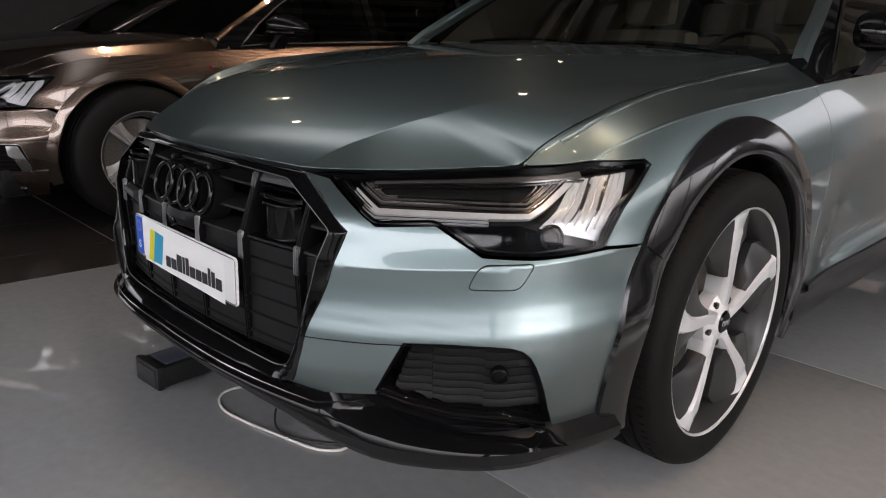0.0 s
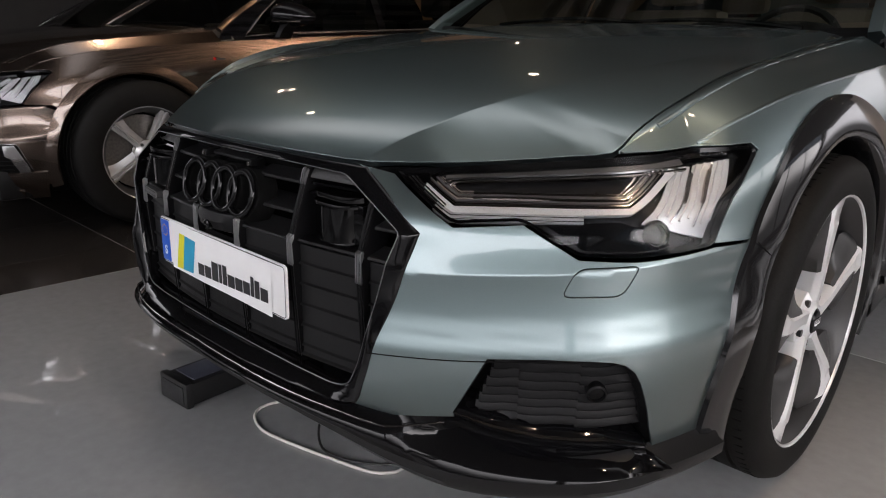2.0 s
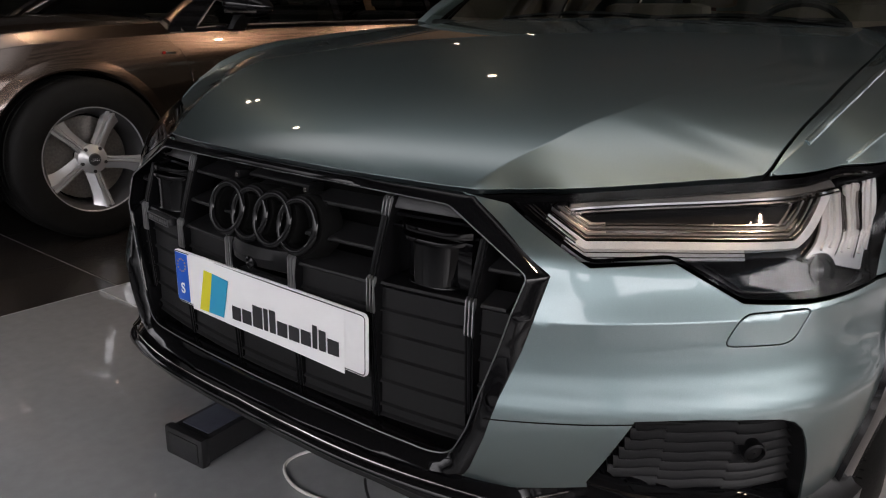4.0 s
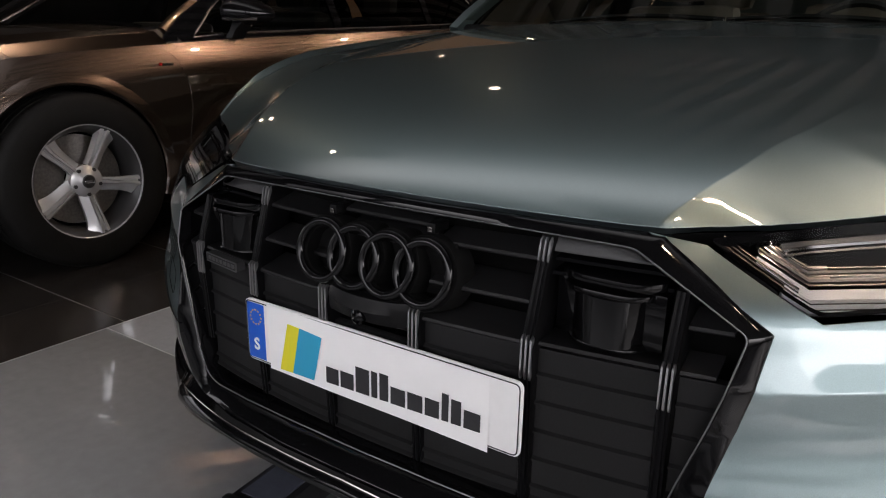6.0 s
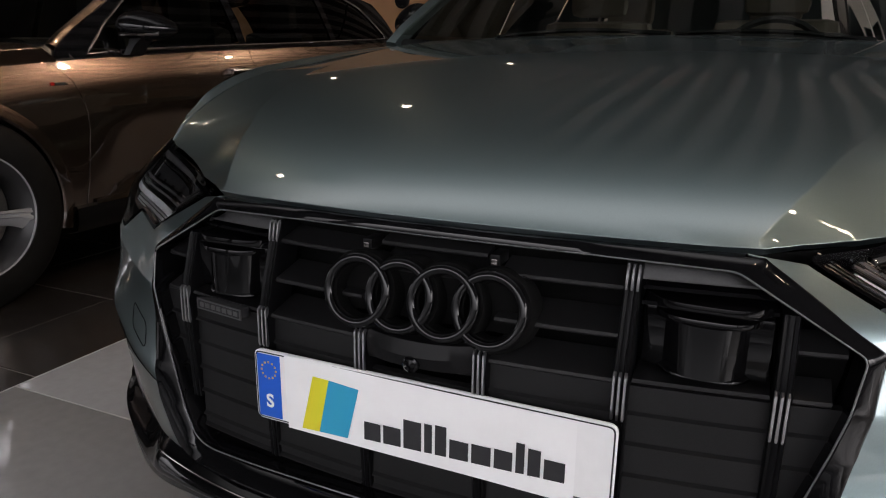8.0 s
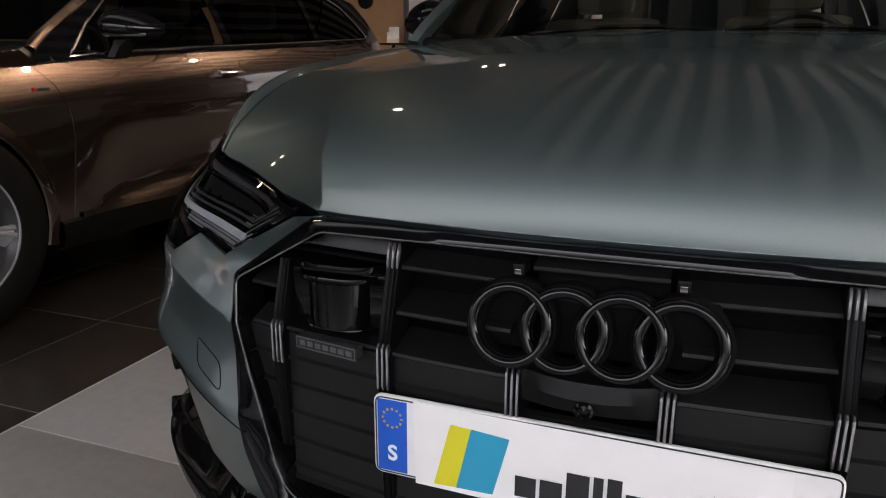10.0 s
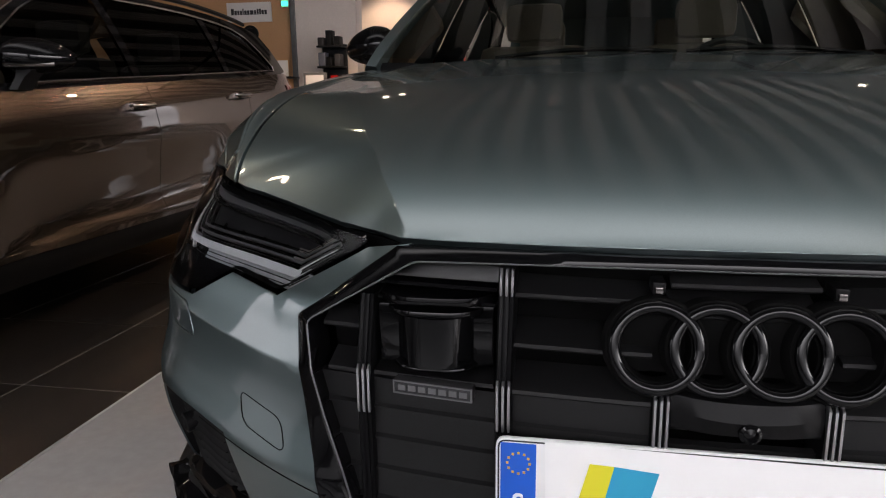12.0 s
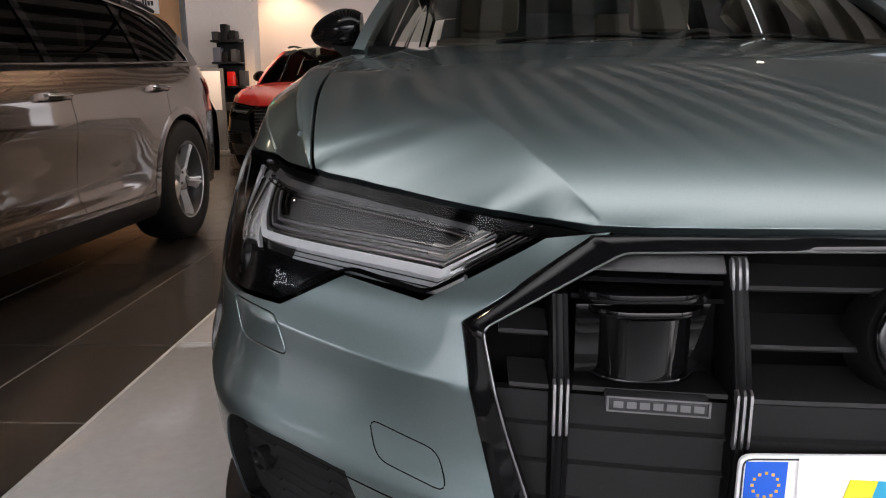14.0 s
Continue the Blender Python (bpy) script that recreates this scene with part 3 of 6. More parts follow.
def wheel(parent, style, radius=0.368, lip=0.282, hub=(0, 0, 0)):
    """A road wheel whose outer face looks along +x, its rim's outer lip at x = 0."""
    top = new("wheel")
    top.parent = parent
    top.location = hub

    def turned(profile, n=64, bm=None):
        rings = [[(x, r * math.cos(2 * math.pi * k / n), r * math.sin(2 * math.pi * k / n)) for k in range(n)] for r, x in profile]
        return fix(loft(rings, closed=True, bm=bm))

    w = 0.245
    side = [(lip - 0.004, -0.008), (lip + 0.006, 0.004), (lip + 0.03, 0.010), (radius - 0.03, 0.007), (radius - 0.012, -0.002), (radius - 0.003, -0.018)]
    tread = []
    for g in (0.055, 0.10, 0.145, 0.19):
        tread += [(radius, -g + 0.006), (radius - 0.007, -g + 0.0045), (radius - 0.007, -g - 0.0045), (radius, -g - 0.006)]
    back = [(r, -w - x) for r, x in reversed(side)]
    tyre = turned(side + tread + back, 96)
    part("tyre", tyre, RUBBER, top, "black low-profile road tyre")
    # near-black slivers painted as the shade in the tread's cross cuts
    cut_shade = bmesh.new()
    for k in range(90):
        add_box(cut_shade, (-0.048, -0.0010, radius - 0.012), (-0.022, 0.0010, radius - 0.0010), 0, Matrix.Rotation(2 * math.pi * k / 90, 4, "X"))
    tagged(part("tread", cut_shade, VOID, top), kind="stuff")
    barrel = turned([(lip + 0.004, -0.006), (lip + 0.005, 0.0), (lip + 0.003, 0.003), (lip - 0.001, 0.001), (lip - 0.002, -0.003)])
    part("barrel", turned([(lip - 0.002, -0.003), (lip - 0.009, -0.012), (lip - 0.016, -0.02), (lip - 0.03, -0.05), (lip - 0.034, -0.2)]), GUNMETAL, top)
    face = SILVER if style == "turbine" else ALLOY
    part("rim", barrel, face, top)
    part("brake_disc", turned([(0.06, -0.10), (0.19, -0.10), (0.19, -0.125), (0.06, -0.125)], 48), IRON, top, "grey iron brake disc")
    part("barrel_back", turned([(0.02, -0.13), (lip - 0.035, -0.13)], 32), VOID, top)
    turbine = style == "turbine"
    flare = pchip([0, 0.08, 0.3, 0.62, 0.74, 0.82, 0.92, 1.0], [0.021, 0.0175, 0.0185, 0.0245, 0.030, 0.038, 0.050, 0.062])
    flare_far = pchip([0, 0.08, 0.3, 0.62, 0.74, 0.82, 0.92, 1.0], [0.021, 0.0170, 0.0170, 0.0205, 0.023, 0.026, 0.031, 0.038])
    plain = pchip([0, 0.1, 0.4, 0.8, 1.0], [0.040, 0.031, 0.030, 0.038, 0.050])
    for k in range(5):
        base_angle = 2 * math.pi * k / 5 + (0.30 if turbine else -0.34)

        def at(r, angle, along, x):
            return (x, r * math.cos(angle) - along * math.sin(angle), r * math.sin(angle) + along * math.cos(angle))

        rows = []
        for t in (0, 0.05, 0.1, 0.2, 0.3, 0.4, 0.5, 0.6, 0.68, 0.74, 0.79, 0.84, 0.89, 0.94, 0.98, 1.0):
            r = 0.045 + (lip - 0.006 - 0.045) * t
            if turbine:
                lo, hi = -flare(t), flare_far(t)
                turn = base_angle + 0.17 * math.sin(t * 2.4) - 0.06
                x = -0.024 + 0.018 * t ** 0.8
                m = 0.62 * hi
                cut = [(lo * 0.9, -0.05), (lo, -0.012), (lo * 0.97, -0.008), (-m, 0.0065 if t < 0.8 else 0.003), (m, 0.0065 if t < 0.8 else 0.003), (hi * 0.97, -0.006), (hi, -0.010), (hi * 0.9, -0.05)]
            else:
                w = plain(t)
                turn = base_angle + 0.14 * math.sin(t * 2.2)
                x = -0.034 + 0.026 * t
                cut = [(-w * 0.86, -0.05), (-w, -0.026), (-w * 0.5, -0.014), (-w * 0.02, -0.006), (w * 0.10, 0.002), (w * 0.34, 0.002), (w * 0.42, -0.006), (w * 0.55, -0.006), (w * 0.64, 0.0), (w * 0.95, -0.002), (w, -0.010), (w * 0.86, -0.05)]
            rows.append([at(r, turn, dt, x + dx) for dt, dx in cut])
        spoke = part("spoke", fix(loft(rows, closed=True, cap=True)), face, top)
        if turbine:
            # dark panels set back on either side of each spoke
            for hand, reach, r0, r1 in ((-1, 0.50, 0.10, 0.268), (1, 0.36, 0.12, 0.266)):
                rows = []
                for u in np.linspace(0, 1, 8):
                    r = r0 + (r1 - r0) * u
                    t = (r - 0.045) / (lip - 0.051)
                    turn = base_angle + 0.17 * math.sin(t * 2.4) - 0.06
                    wide = reach * (0.10 + 0.90 * min(1, u * 1.5)) * (1 - 0.35 * max(0, u - 0.7) / 0.3)
                    edge = [(turn + hand * 0.010 / r, -0.018), (turn + hand * (0.02 / r + wide * 0.5), -0.026), (turn + hand * (0.02 / r + wide), -0.044)]
                    line = [(x + 0.012 * t, r * math.cos(q), r * math.sin(q)) for q, x in edge]
                    rows.append(line + [(p[0] - 0.02, p[1], p[2]) for p in reversed(line)])
                part("dark_wing", fix(loft(rows, closed=True, cap=True)), GUNMETAL, spoke)
    part("hub", turned([(0.0, -0.016), (0.030, -0.016), (0.034, -0.02), (0.052, -0.024), (0.068, -0.034), (0.07, -0.07)], 40), face, top)
    part("centre_cap", turned([(0.0, -0.010), (0.024, -0.0105), (0.029, -0.015)], 28), PIANO if style == "turbine" else GUNMETAL, top, "round black centre cap")
    rings = bmesh.new()
    for k in range(4):
        c = -0.0135 + 0.009 * k
        tube([(-0.0092, c + 0.0065 * math.cos(a * math.pi / 8), 0.0065 * math.sin(a * math.pi / 8)) for a in range(16)], 0.0011, 5, True, rings)
    tagged(part("cap_emblem", rings, CHROME, top), kind="stuff")
    for k in range(5):
        a = 2 * math.pi * (k + 0.5) / 5 + 0.3
        c = Vector((-0.022, 0.056 * math.cos(a), 0.056 * math.sin(a)))
        part("wheel_bolt", tube([c - Vector((0.02, 0, 0)), c], 0.0085, 6), GUNMETAL, top, smooth=False)
    return top


# ---- front parts shared by the two estate cars ----


def headlamp(parent):
    """The lamp on the car's +x side: clear cover, black bezel, bowl, light guides and projectors."""
    loop = rounded([Vector(p) for p in LAMP], 0.014, 3)
    cover = skin("headlamp", body, loop, parent, GLASS, (0.016, 0.012), lip=0.0, offset=0.002, label="clear headlamp cover over dark modules")
    edge = densify(loop, 0.012)
    rings = [[off_body(p[0], p[1], 0.0) for p in edge], [off_body(p[0], p[1], -0.003) for p in shrink(edge, 0.0055)], [off_body(p[0], p[1], -0.016) for p in shrink(edge, 0.008)],
             [off_body(p[0], p[1], -0.05) for p in shrink(edge, 0.010)]]
    part("bezel", fix(loft([[*r, r[0]] for r in rings])), PIANO, cover, "gloss black lamp bezel")
    skin("bowl", body, shrink(loop, 0.006), cover, BOWL, (0.03, 0.02), lip=0.0, offset=-0.030)

    def lamp_xy(points):
        return [Vector((on(x, y), z)) for x, y, z in points]

    def beside(line, d):
        """A line on the lamp moved sideways by d, with mitred corners."""
        out = []
        for i, p in enumerate(line):
            a = (p - line[i - 1]).normalized() if i else None
            b = (line[i + 1] - p).normalized() if i < len(line) - 1 else None
            na = Vector((-a.y, a.x)) if a else None
            nb = Vector((-b.y, b.x)) if b else None
            n = (na + nb).normalized() if a and b else (na or nb)
            k = 1 / max(0.5, n.dot(na or nb))
            out.append(p + n * d * k)
        return out

    def strip(name, path, width, depth, thick, mat, label="", up=0.0):
        """A flat bar along a line on the lamp, width across, its face depth under the cover."""
        line = densify([Vector(p) for p in path], 0.008, False)
        rows = []
        for i, p in enumerate(line):
            t = (line[min(i + 1, len(line) - 1)] - line[max(i - 1, 0)]).normalized()
            n = Vector((-t.y, t.x)) * width / 2
            a, b = p + n, p - n
            rows.append([off_body(a.x, a.y, -depth), off_body(b.x, b.y, -depth - up), off_body(b.x, b.y, -depth - thick - up), off_body(a.x, a.y, -depth - thick)])
        return part(name, fix(loft(rows, closed=True, cap=True)), mat, cover, label)

    low = lamp_xy(LAMP_GUIDE)
    strip("light_guide", low, 0.0095, 0.010, 0.012, GUIDE, "white running light guide")
    for d, wide, mat in ((0.0090, 0.0016, DARKCHROME), (0.0135, 0.0026, TRIMGREY), (0.0180, 0.0014, DARKCHROME), (0.0215, 0.0026, TRIMGREY), (0.0255, 0.0012, DARKCHROME)):
        strip("trim_line", beside(low, d), wide, 0.009 + 0.12 * d, 0.006, mat)
    # silver strip where daylight gleams on the cover: the reflection is painted in
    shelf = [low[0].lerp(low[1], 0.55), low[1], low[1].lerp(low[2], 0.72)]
    strip("guide_shelf", beside(shelf, -0.0125), 0.0135, 0.008, 0.010, GLEAM, "silver strip standing in for daylight reflected below the light guide")
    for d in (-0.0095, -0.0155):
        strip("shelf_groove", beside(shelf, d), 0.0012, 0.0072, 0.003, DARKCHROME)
    for d in (0.0165, 0.0215, 0.0262):
        strip("bay_flank_line", beside([low[0].lerp(low[1], 0.2), low[1], low[1].lerp(low[2], 0.10)], d), 0.0034, 0.0125, 0.005, FLANK)
    nose = [Vector(p) for p in LAMP_LOW[:2]]
    nose = [nose[0].lerp(nose[1], 0.12), nose[0].lerp(nose[1], 0.80)]
    for d, mat in ((0.0095, DARKCHROME), (0.0135, CHROME), (0.0175, DARKCHROME)):
        strip("lower_trim_line", [p for p in beside(nose, d)], 0.0020, 0.007, 0.005, mat)
    strip("upper_trim", lamp_xy(LAMP_UPPER), 0.011, 0.010, 0.010, TRIMGREY)
    for d, wide, mat in ((0.0072, 0.0018, DARKCHROME), (-0.0080, 0.0024, CHROME), (-0.0125, 0.0020, DARKCHROME)):
        strip("upper_bright_line", beside(lamp_xy(LAMP_UPPER), d), wide, 0.008, 0.006, mat)
    # the projector bay: a dark box face with dividers
    bay = lamp_xy(LAMP_BAY)
    skin("projector_bay", body, bay, cover, BAY, (0.02, 0.012), lip=0.006, offset=-0.022)
    strip("bay_edge", [bay[1], bay[2], bay[3], bay[0]], 0.0025, 0.014, 0.006, DARKCHROME)
    for k in range(1, 5):
        a = bay[0].lerp(bay[1], k / 5)
        b = bay[3].lerp(bay[2], k / 5)
        strip("bay_divider", [b, b.lerp(a, 0.4)], 0.0018, 0.017, 0.004, DARKCHROME)
    # the outer reflector and its ribs; their white includes daylight on the cover
    outer = lamp_xy(LAMP_OUTER)
    skin("side_reflector", body, outer, cover, LENS_STRIP, (0.02, 0.015), lip=0.006, offset=-0.020, label="ribbed side reflector, paled for daylight on its cover")
    for k in range(1, 9):
        a, b = outer[0].lerp(outer[1], k / 9), outer[3].lerp(outer[2], k / 9)
        strip("reflector_rib", [a, b.lerp(a, 0.1 + 0.05 * (k % 3))], 0.0035, 0.016, 0.005, LENS_STRIP if k % 3 else CHROME)
    for u in (0.36, 0.66):
        a, b = outer[0].lerp(outer[1], u), outer[3].lerp(outer[2], u)
        strip("side_light_bar", [a.lerp(b, 0.12), a.lerp(b, 0.55)], 0.006, 0.0145, 0.005, DARKCHROME)
    # low pod with a small projector lens
    pod = lamp_xy(LAMP_POD)
    skin("pod", body, pod, cover, PIANO, (0.02, 0.012), lip=0.006, offset=-0.014)
    c = off_body(*LAMP_EYE, -0.016)
    n = body_normal(*LAMP_EYE)
    u = n.cross(Vector((0, 0, 1))).normalized()
    v = n.cross(u)
    rings = []
    for r, h in ((0.024, -0.01), (0.024, 0.004), (0.020, 0.006), (0.019, 0.001), (0.012, 0.006), (0.004, 0.008)):
        rings.append([c + n * h + (u * math.cos(a * math.pi / 10) + v * math.sin(a * math.pi / 10)) * r for a in range(20)])
    part("projector_lens", fix(loft(rings, closed=True, cap=True)), BOWL, cover, "small round projector lens")
    return cover


LAMP_GUIDE = [(0.491, 0.150, 0.712), (0.556, 0.150, 0.680), (0.785, 0.320, 0.694), (0.830, 0.415, 0.752)]
LAMP_UPPER = [(0.50, 0.20, 0.729), (0.60, 0.27, 0.740), (0.70, 0.34, 0.752), (0.80, 0.45, 0.765)]
LAMP_BAY = [(0.515, 0.175, 0.724), (0.765, 0.365, 0.746), (0.752, 0.325, 0.714), (0.570, 0.185, 0.697)]
LAMP_OUTER = [(0.822, 0.43, 0.757), (0.884, 0.53, 0.768), (0.876, 0.456, 0.641), (0.803, 0.336, 0.674)]
LAMP_POD = [(0.69, 0.225, 0.668), (0.78, 0.305, 0.676), (0.812, 0.342, 0.660), (0.832, 0.37, 0.640), (0.80, 0.32, 0.632), (0.742, 0.26, 0.632)]
LAMP_EYE = (on(0.825, 0.345), 0.656)


def front_end(car, paint, arch_radius):
    """Bonnet, wings, bumper and lamps; returns nothing, all become parts of the car."""
    # bonnet
    right = [(x, 0.055 + 0.40 * x * x) for x in np.linspace(0, 0.380, 16)]
    right += [(EDGE_X(y) - 0.002, y) for y in (0.117, 0.15, 0.19, 0.226, 0.256, 0.286, 0.322, 0.345, 0.360, 0.380, 0.404, 0.44, 0.476, 0.515, 0.554, 0.6, 0.645, 0.7, 0.75, 0.82, 0.9, 0.97, 1.04, 1.12, 1.2, 1.3, 1.4)]
    right += [(0.735, 1.455), (0.66, 1.45), (0.5, 1.425), (0.3, 1.405), (0.1, 1.398)]
    loop = [(x, y) for x, y in right] + [(-x, y) for x, y in reversed(right) if x > 0]
    folds = [[(side * (FOLD_X(y) + off), y) for y in np.linspace(0.122, 1.37, 100)] for side in (1, -1) for off in (-0.002, 0.002)]
    folds += [[(x, 0.055 + 0.40 * x * x + d) for x in np.linspace(-0.355, 0.355, 60)] for d in (0.008, 0.018, 0.030, 0.044)]
    skin("bonnet", bonnet, loop, car, paint, (0.018, 0.018), lip=0.014, edge_step=0.014, lines=folds)
    dark = [[Vector((0.99 * p[0], p[1] + 0.012, bonnet(p[0], p[1]).z - 0.012)), Vector((0.99 * p[0], p[1] + 0.05, bonnet(p[0], p[1]).z - 0.05))] for p in loop[:len(right) - 6]]
    seam = loft([list(r) for r in zip(*dark)])
    loft([[Vector((-a.x, a.y, a.z)) for a in r] for r in zip(*dark)], bm=seam)
    part("seam_backing", seam, VOID, car)

    # wings: side and top in one panel each
    seam_line = [(on(0.873, 0.44) + 0.004, 0.635), (at_y(0.52), 0.631), (at_y(0.553), 0.631)]
    ring = arch(arch_radius, 33, 188, n=44)
    lamp_side = [(LAMP_OUT[1][0] + 0.006, LAMP_OUT[1][1] + 0.004), (LAMP_OUT[0][0] + 0.005, LAMP_OUT[0][1])]
    door_edge = [(at_y(1.40), TOP_Z(at_y(1.40))), (at_y(1.47), 0.85), (at_y(1.505), 0.76), (at_y(1.51), 0.65), (at_y(1.475), 0.42), (at_y(1.45), 0.32)]
    loop = [seam_line[0]] + seam_line[1:] + ring + [(at_y(1.44), 0.32)] + door_edge[::-1] + [(s, TOP_Z(s)) for s in np.linspace(at_y(1.40), on(0.80, 0.476), 24)[1:]] \
        + [(LAMP_TOP[0][0] + 0.003, LAMP_TOP[0][1] + 0.004), lamp_side[0], lamp_side[1]]
    wing = skin("wing", body, loop, car, paint, (0.016, 0.014), lip=0.008)
    top = skin("wing_top", wing_top, [(0, y) for y in np.linspace(0.366, 1.44, 42)] + [(0.12, y) for y in np.linspace(1.44, 0.372, 42)], wing, paint, (0.012, 0.02), lip=0.006, edge_step=0.012)
    crest = [wing_top(0.1198, y) + Vector((-0.0032, 0, -0.0032)) for y in np.linspace(0.49, 1.43, 60)]
    part("shoulder_edge", tube(crest, 0.0052, 10), paint, wing)
    ridge = [wing_top(0.0384, y) + Vector((0, 0, -0.0040)) for y in np.linspace(0.44, 1.43, 60)]
    part("wing_ridge", tube(ridge, 0.0058, 10), paint, wing)
    mirror_tree(wing, car)

    # bumper
    low_lamp = [(s + (0.0 if z > 0.7 else 0.002), z - 0.007) for s, z in LAMP_LOW]
    ring_low = arch(arch_radius, 32.5, -14, n=14)
    loop = [(at_x(0.392), 0.732)] + low_lamp[:-1] + [(low_lamp[-1][0], 0.627), (at_y(0.52), 0.624)] + ring_low \
        + [(on(0.902, 0.47), 0.257), (0.992, 0.255)] + xs(FOG[::-1]) + xs([(0.597, 0.326), (0.502, 0.309)]) + MOUTH[::-1]
    covers = {"washer_cover": [(0.747, 0.24, 0.604), (0.825, 0.307, 0.613), (0.812, 0.28, 0.560), (0.741, 0.206, 0.553)]}
    tow = [(at_x(0.624), 0.512), (at_x(0.543), 0.498), (at_x(0.528), 0.459), (at_x(0.608), 0.472)]
    washer = rounded([(on(x, y), z) for x, y, z in covers["washer_cover"]], 0.018, 4)
    tow = rounded(tow, 0.016, 4)
    ridge = [[(q, CREASE(q) + off) for q in np.linspace(on(0.535, 0.09) + 0.01, 1.08, 60)] for off in (-0.0025, 0.0025)]
    bumper = skin("bumper", body, loop, car, paint, (0.013, 0.011), holes=(washer,), lip=0.010, edge_step=0.009, lines=ridge)
    other = mirrored(bumper, "bumper", car)
    cap = skin("washer_cover", body, shrink(washer, 0.0034), bumper, paint, (0.012, 0.012), lip=0.004, edge_step=0.006)
    gap = skin("cover_seam", body, [tuple(p) for p in washer], bumper, VOID, (0.03, 0.03), lip=0.0, offset=-0.006, edge_step=0.006)
    for o in (cap, gap):
        mirrored(o, o.name.split(".")[0], other)
    path = [curve_at(t, xs([(0.462, 0.427), (0.59, 0.436), (0.70, 0.448)])) for t in np.linspace(0, 1, 16)]
    line = part("moulding_line", tube([off_body(*p, 0.0002) for p in path], 0.0011, 4), VOID, bumper)
    mirrored(line, "moulding_line", other)
    tow_line = tube([Vector((-p.x, p.y, p.z)) for p in (off_body(q[0], q[1], 0.0003) for q in densify(tow, 0.006))], 0.0008, 4, True)
    part("tow_cover_seam", tow_line, VOID, other)
    lamp_ob = headlamp(car)
    mirror_tree(lamp_ob, car)


def grille(car):
    """The wide grille: gloss surround, upright fins with bright tips, blades, panels, emblem, radar boxes and the plate."""
    outer = [(0.0, 0.737), (0.2, 0.735), (0.386, 0.728), (0.527, 0.636), (0.516, 0.585), (0.503, 0.529), (0.478, 0.455), (0.462, 0.395), (0.446, 0.335), (0.424, 0.313), (0.395, 0.309), (0.30, 0.316), (0.15, 0.324), (0, 0.326)]
    inner = [(0.0, 0.721), (0.2, 0.72), (0.362, 0.715), (0.500, 0.637), (0.488, 0.578), (0.474, 0.527), (0.449, 0.45), (0.432, 0.39), (0.412, 0.348), (0.396, 0.337), (0.37, 0.333), (0.28, 0.338), (0.15, 0.345), (0, 0.347)]

    def soften(line):
        """Rounded corners and even cuts, the same count for both lines."""
        out = [Vector(line[0])]
        for k in range(1, len(line) - 1):
            a, b, d = Vector(line[k - 1]), Vector(line[k]), Vector(line[k + 1])
            r = 0.010
            p, q = b + (a - b).normalized() * min(r, (a - b).length * 0.4), b + (d - b).normalized() * min(r, (d - b).length * 0.4)
            out += [p * (1 - t) ** 2 + b * 2 * t * (1 - t) + q * t * t for t in (0, 0.25, 0.5, 0.75, 1)]
        return out + [Vector(line[-1])]

    outer, inner = soften(outer), soften(inner)
    rows = [[] for _ in range(8)]
    for a, b in zip(outer, inner):
        if a.y > 0.729:
            place_a = Vector((a.x, 0.055 + 0.40 * a.x ** 2 + 0.004, a.y))
        else:
            s = float(np.interp(a.y, [0.313, 0.335, 0.395, 0.455, 0.529, 0.585, 0.636], [m[0] for m in MOUTH[:0:-1]])) if a.y < 0.636 else float(np.interp(a.y, [0.636, 0.729], [MOUTH[1][0], MOUTH[0][0]]))
            if a.x < 0.43 and a.y < 0.4:
                s = at_x(a.x)
            place_a = body(s, a.y)
        yb = grille_y(b.x, b.y)
        place_b = Vector((b.x, yb - 0.003, b.y))
        across = (place_b - place_a)
        for k, (t, out) in enumerate(((0.0, -0.018), (0.0, 0.002), (0.10, 0.005), (0.5, 0.009), (0.86, 0.009), (0.94, 0.006), (1.0, -0.002), (1.03, -0.06))):
            q = place_a + across * t
            rows[k].append(Vector((q.x, q.y - out, q.z)))
    bm = loft([[Vector((-p.x, p.y, p.z)) for p in reversed(r[1:])] + r for r in rows])
    surround = part("grille_surround", fix(bm), PIANO, car, "gloss black grille surround")
    # grey bead along the black bevel: its glint is put into the colour
    rim_line = [p + Vector((0, -0.001, 0)) for p in rows[5]]
    whole = [Vector((-p.x, p.y, p.z)) for p in reversed(rim_line[1:])] + rim_line
    part("surround_bead", tube(whole, 0.0012, 6), TRIMGREY, surround, "thin grey bead painted as the bevel's glint")
    inner = [tuple(p) for p in inner]
    # near-black sheet behind the openings, its colour holding the shade inside
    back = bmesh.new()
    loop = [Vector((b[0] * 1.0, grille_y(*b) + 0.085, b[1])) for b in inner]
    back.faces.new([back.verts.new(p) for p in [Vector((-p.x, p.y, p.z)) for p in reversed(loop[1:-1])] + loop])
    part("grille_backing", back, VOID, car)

    def fin(x, z0, z1, width=0.019):
        bm = bmesh.new()
        rows_f = []
        for z in np.linspace(z0, z1, 9):
            y = grille_y(x, z) + 0.004 + 0.012 * max(0, (0.55 - z) / 0.2)
            rows_f.append([(x + dx, y + dy, z) for dx, dy in ((-width / 2, 0.05), (-width / 2, 0.002), (-width * 0.38, -0.002), (-width * 0.2, 0.0), (-0.001, -0.002), (width * 0.14, -0.002), (width * 0.2, 0.0), (width * 0.42, -0.002), (width / 2, 0.002), (width / 2, 0.05))])
        return fix(loft(rows_f, closed=True, cap=True, bm=bm))

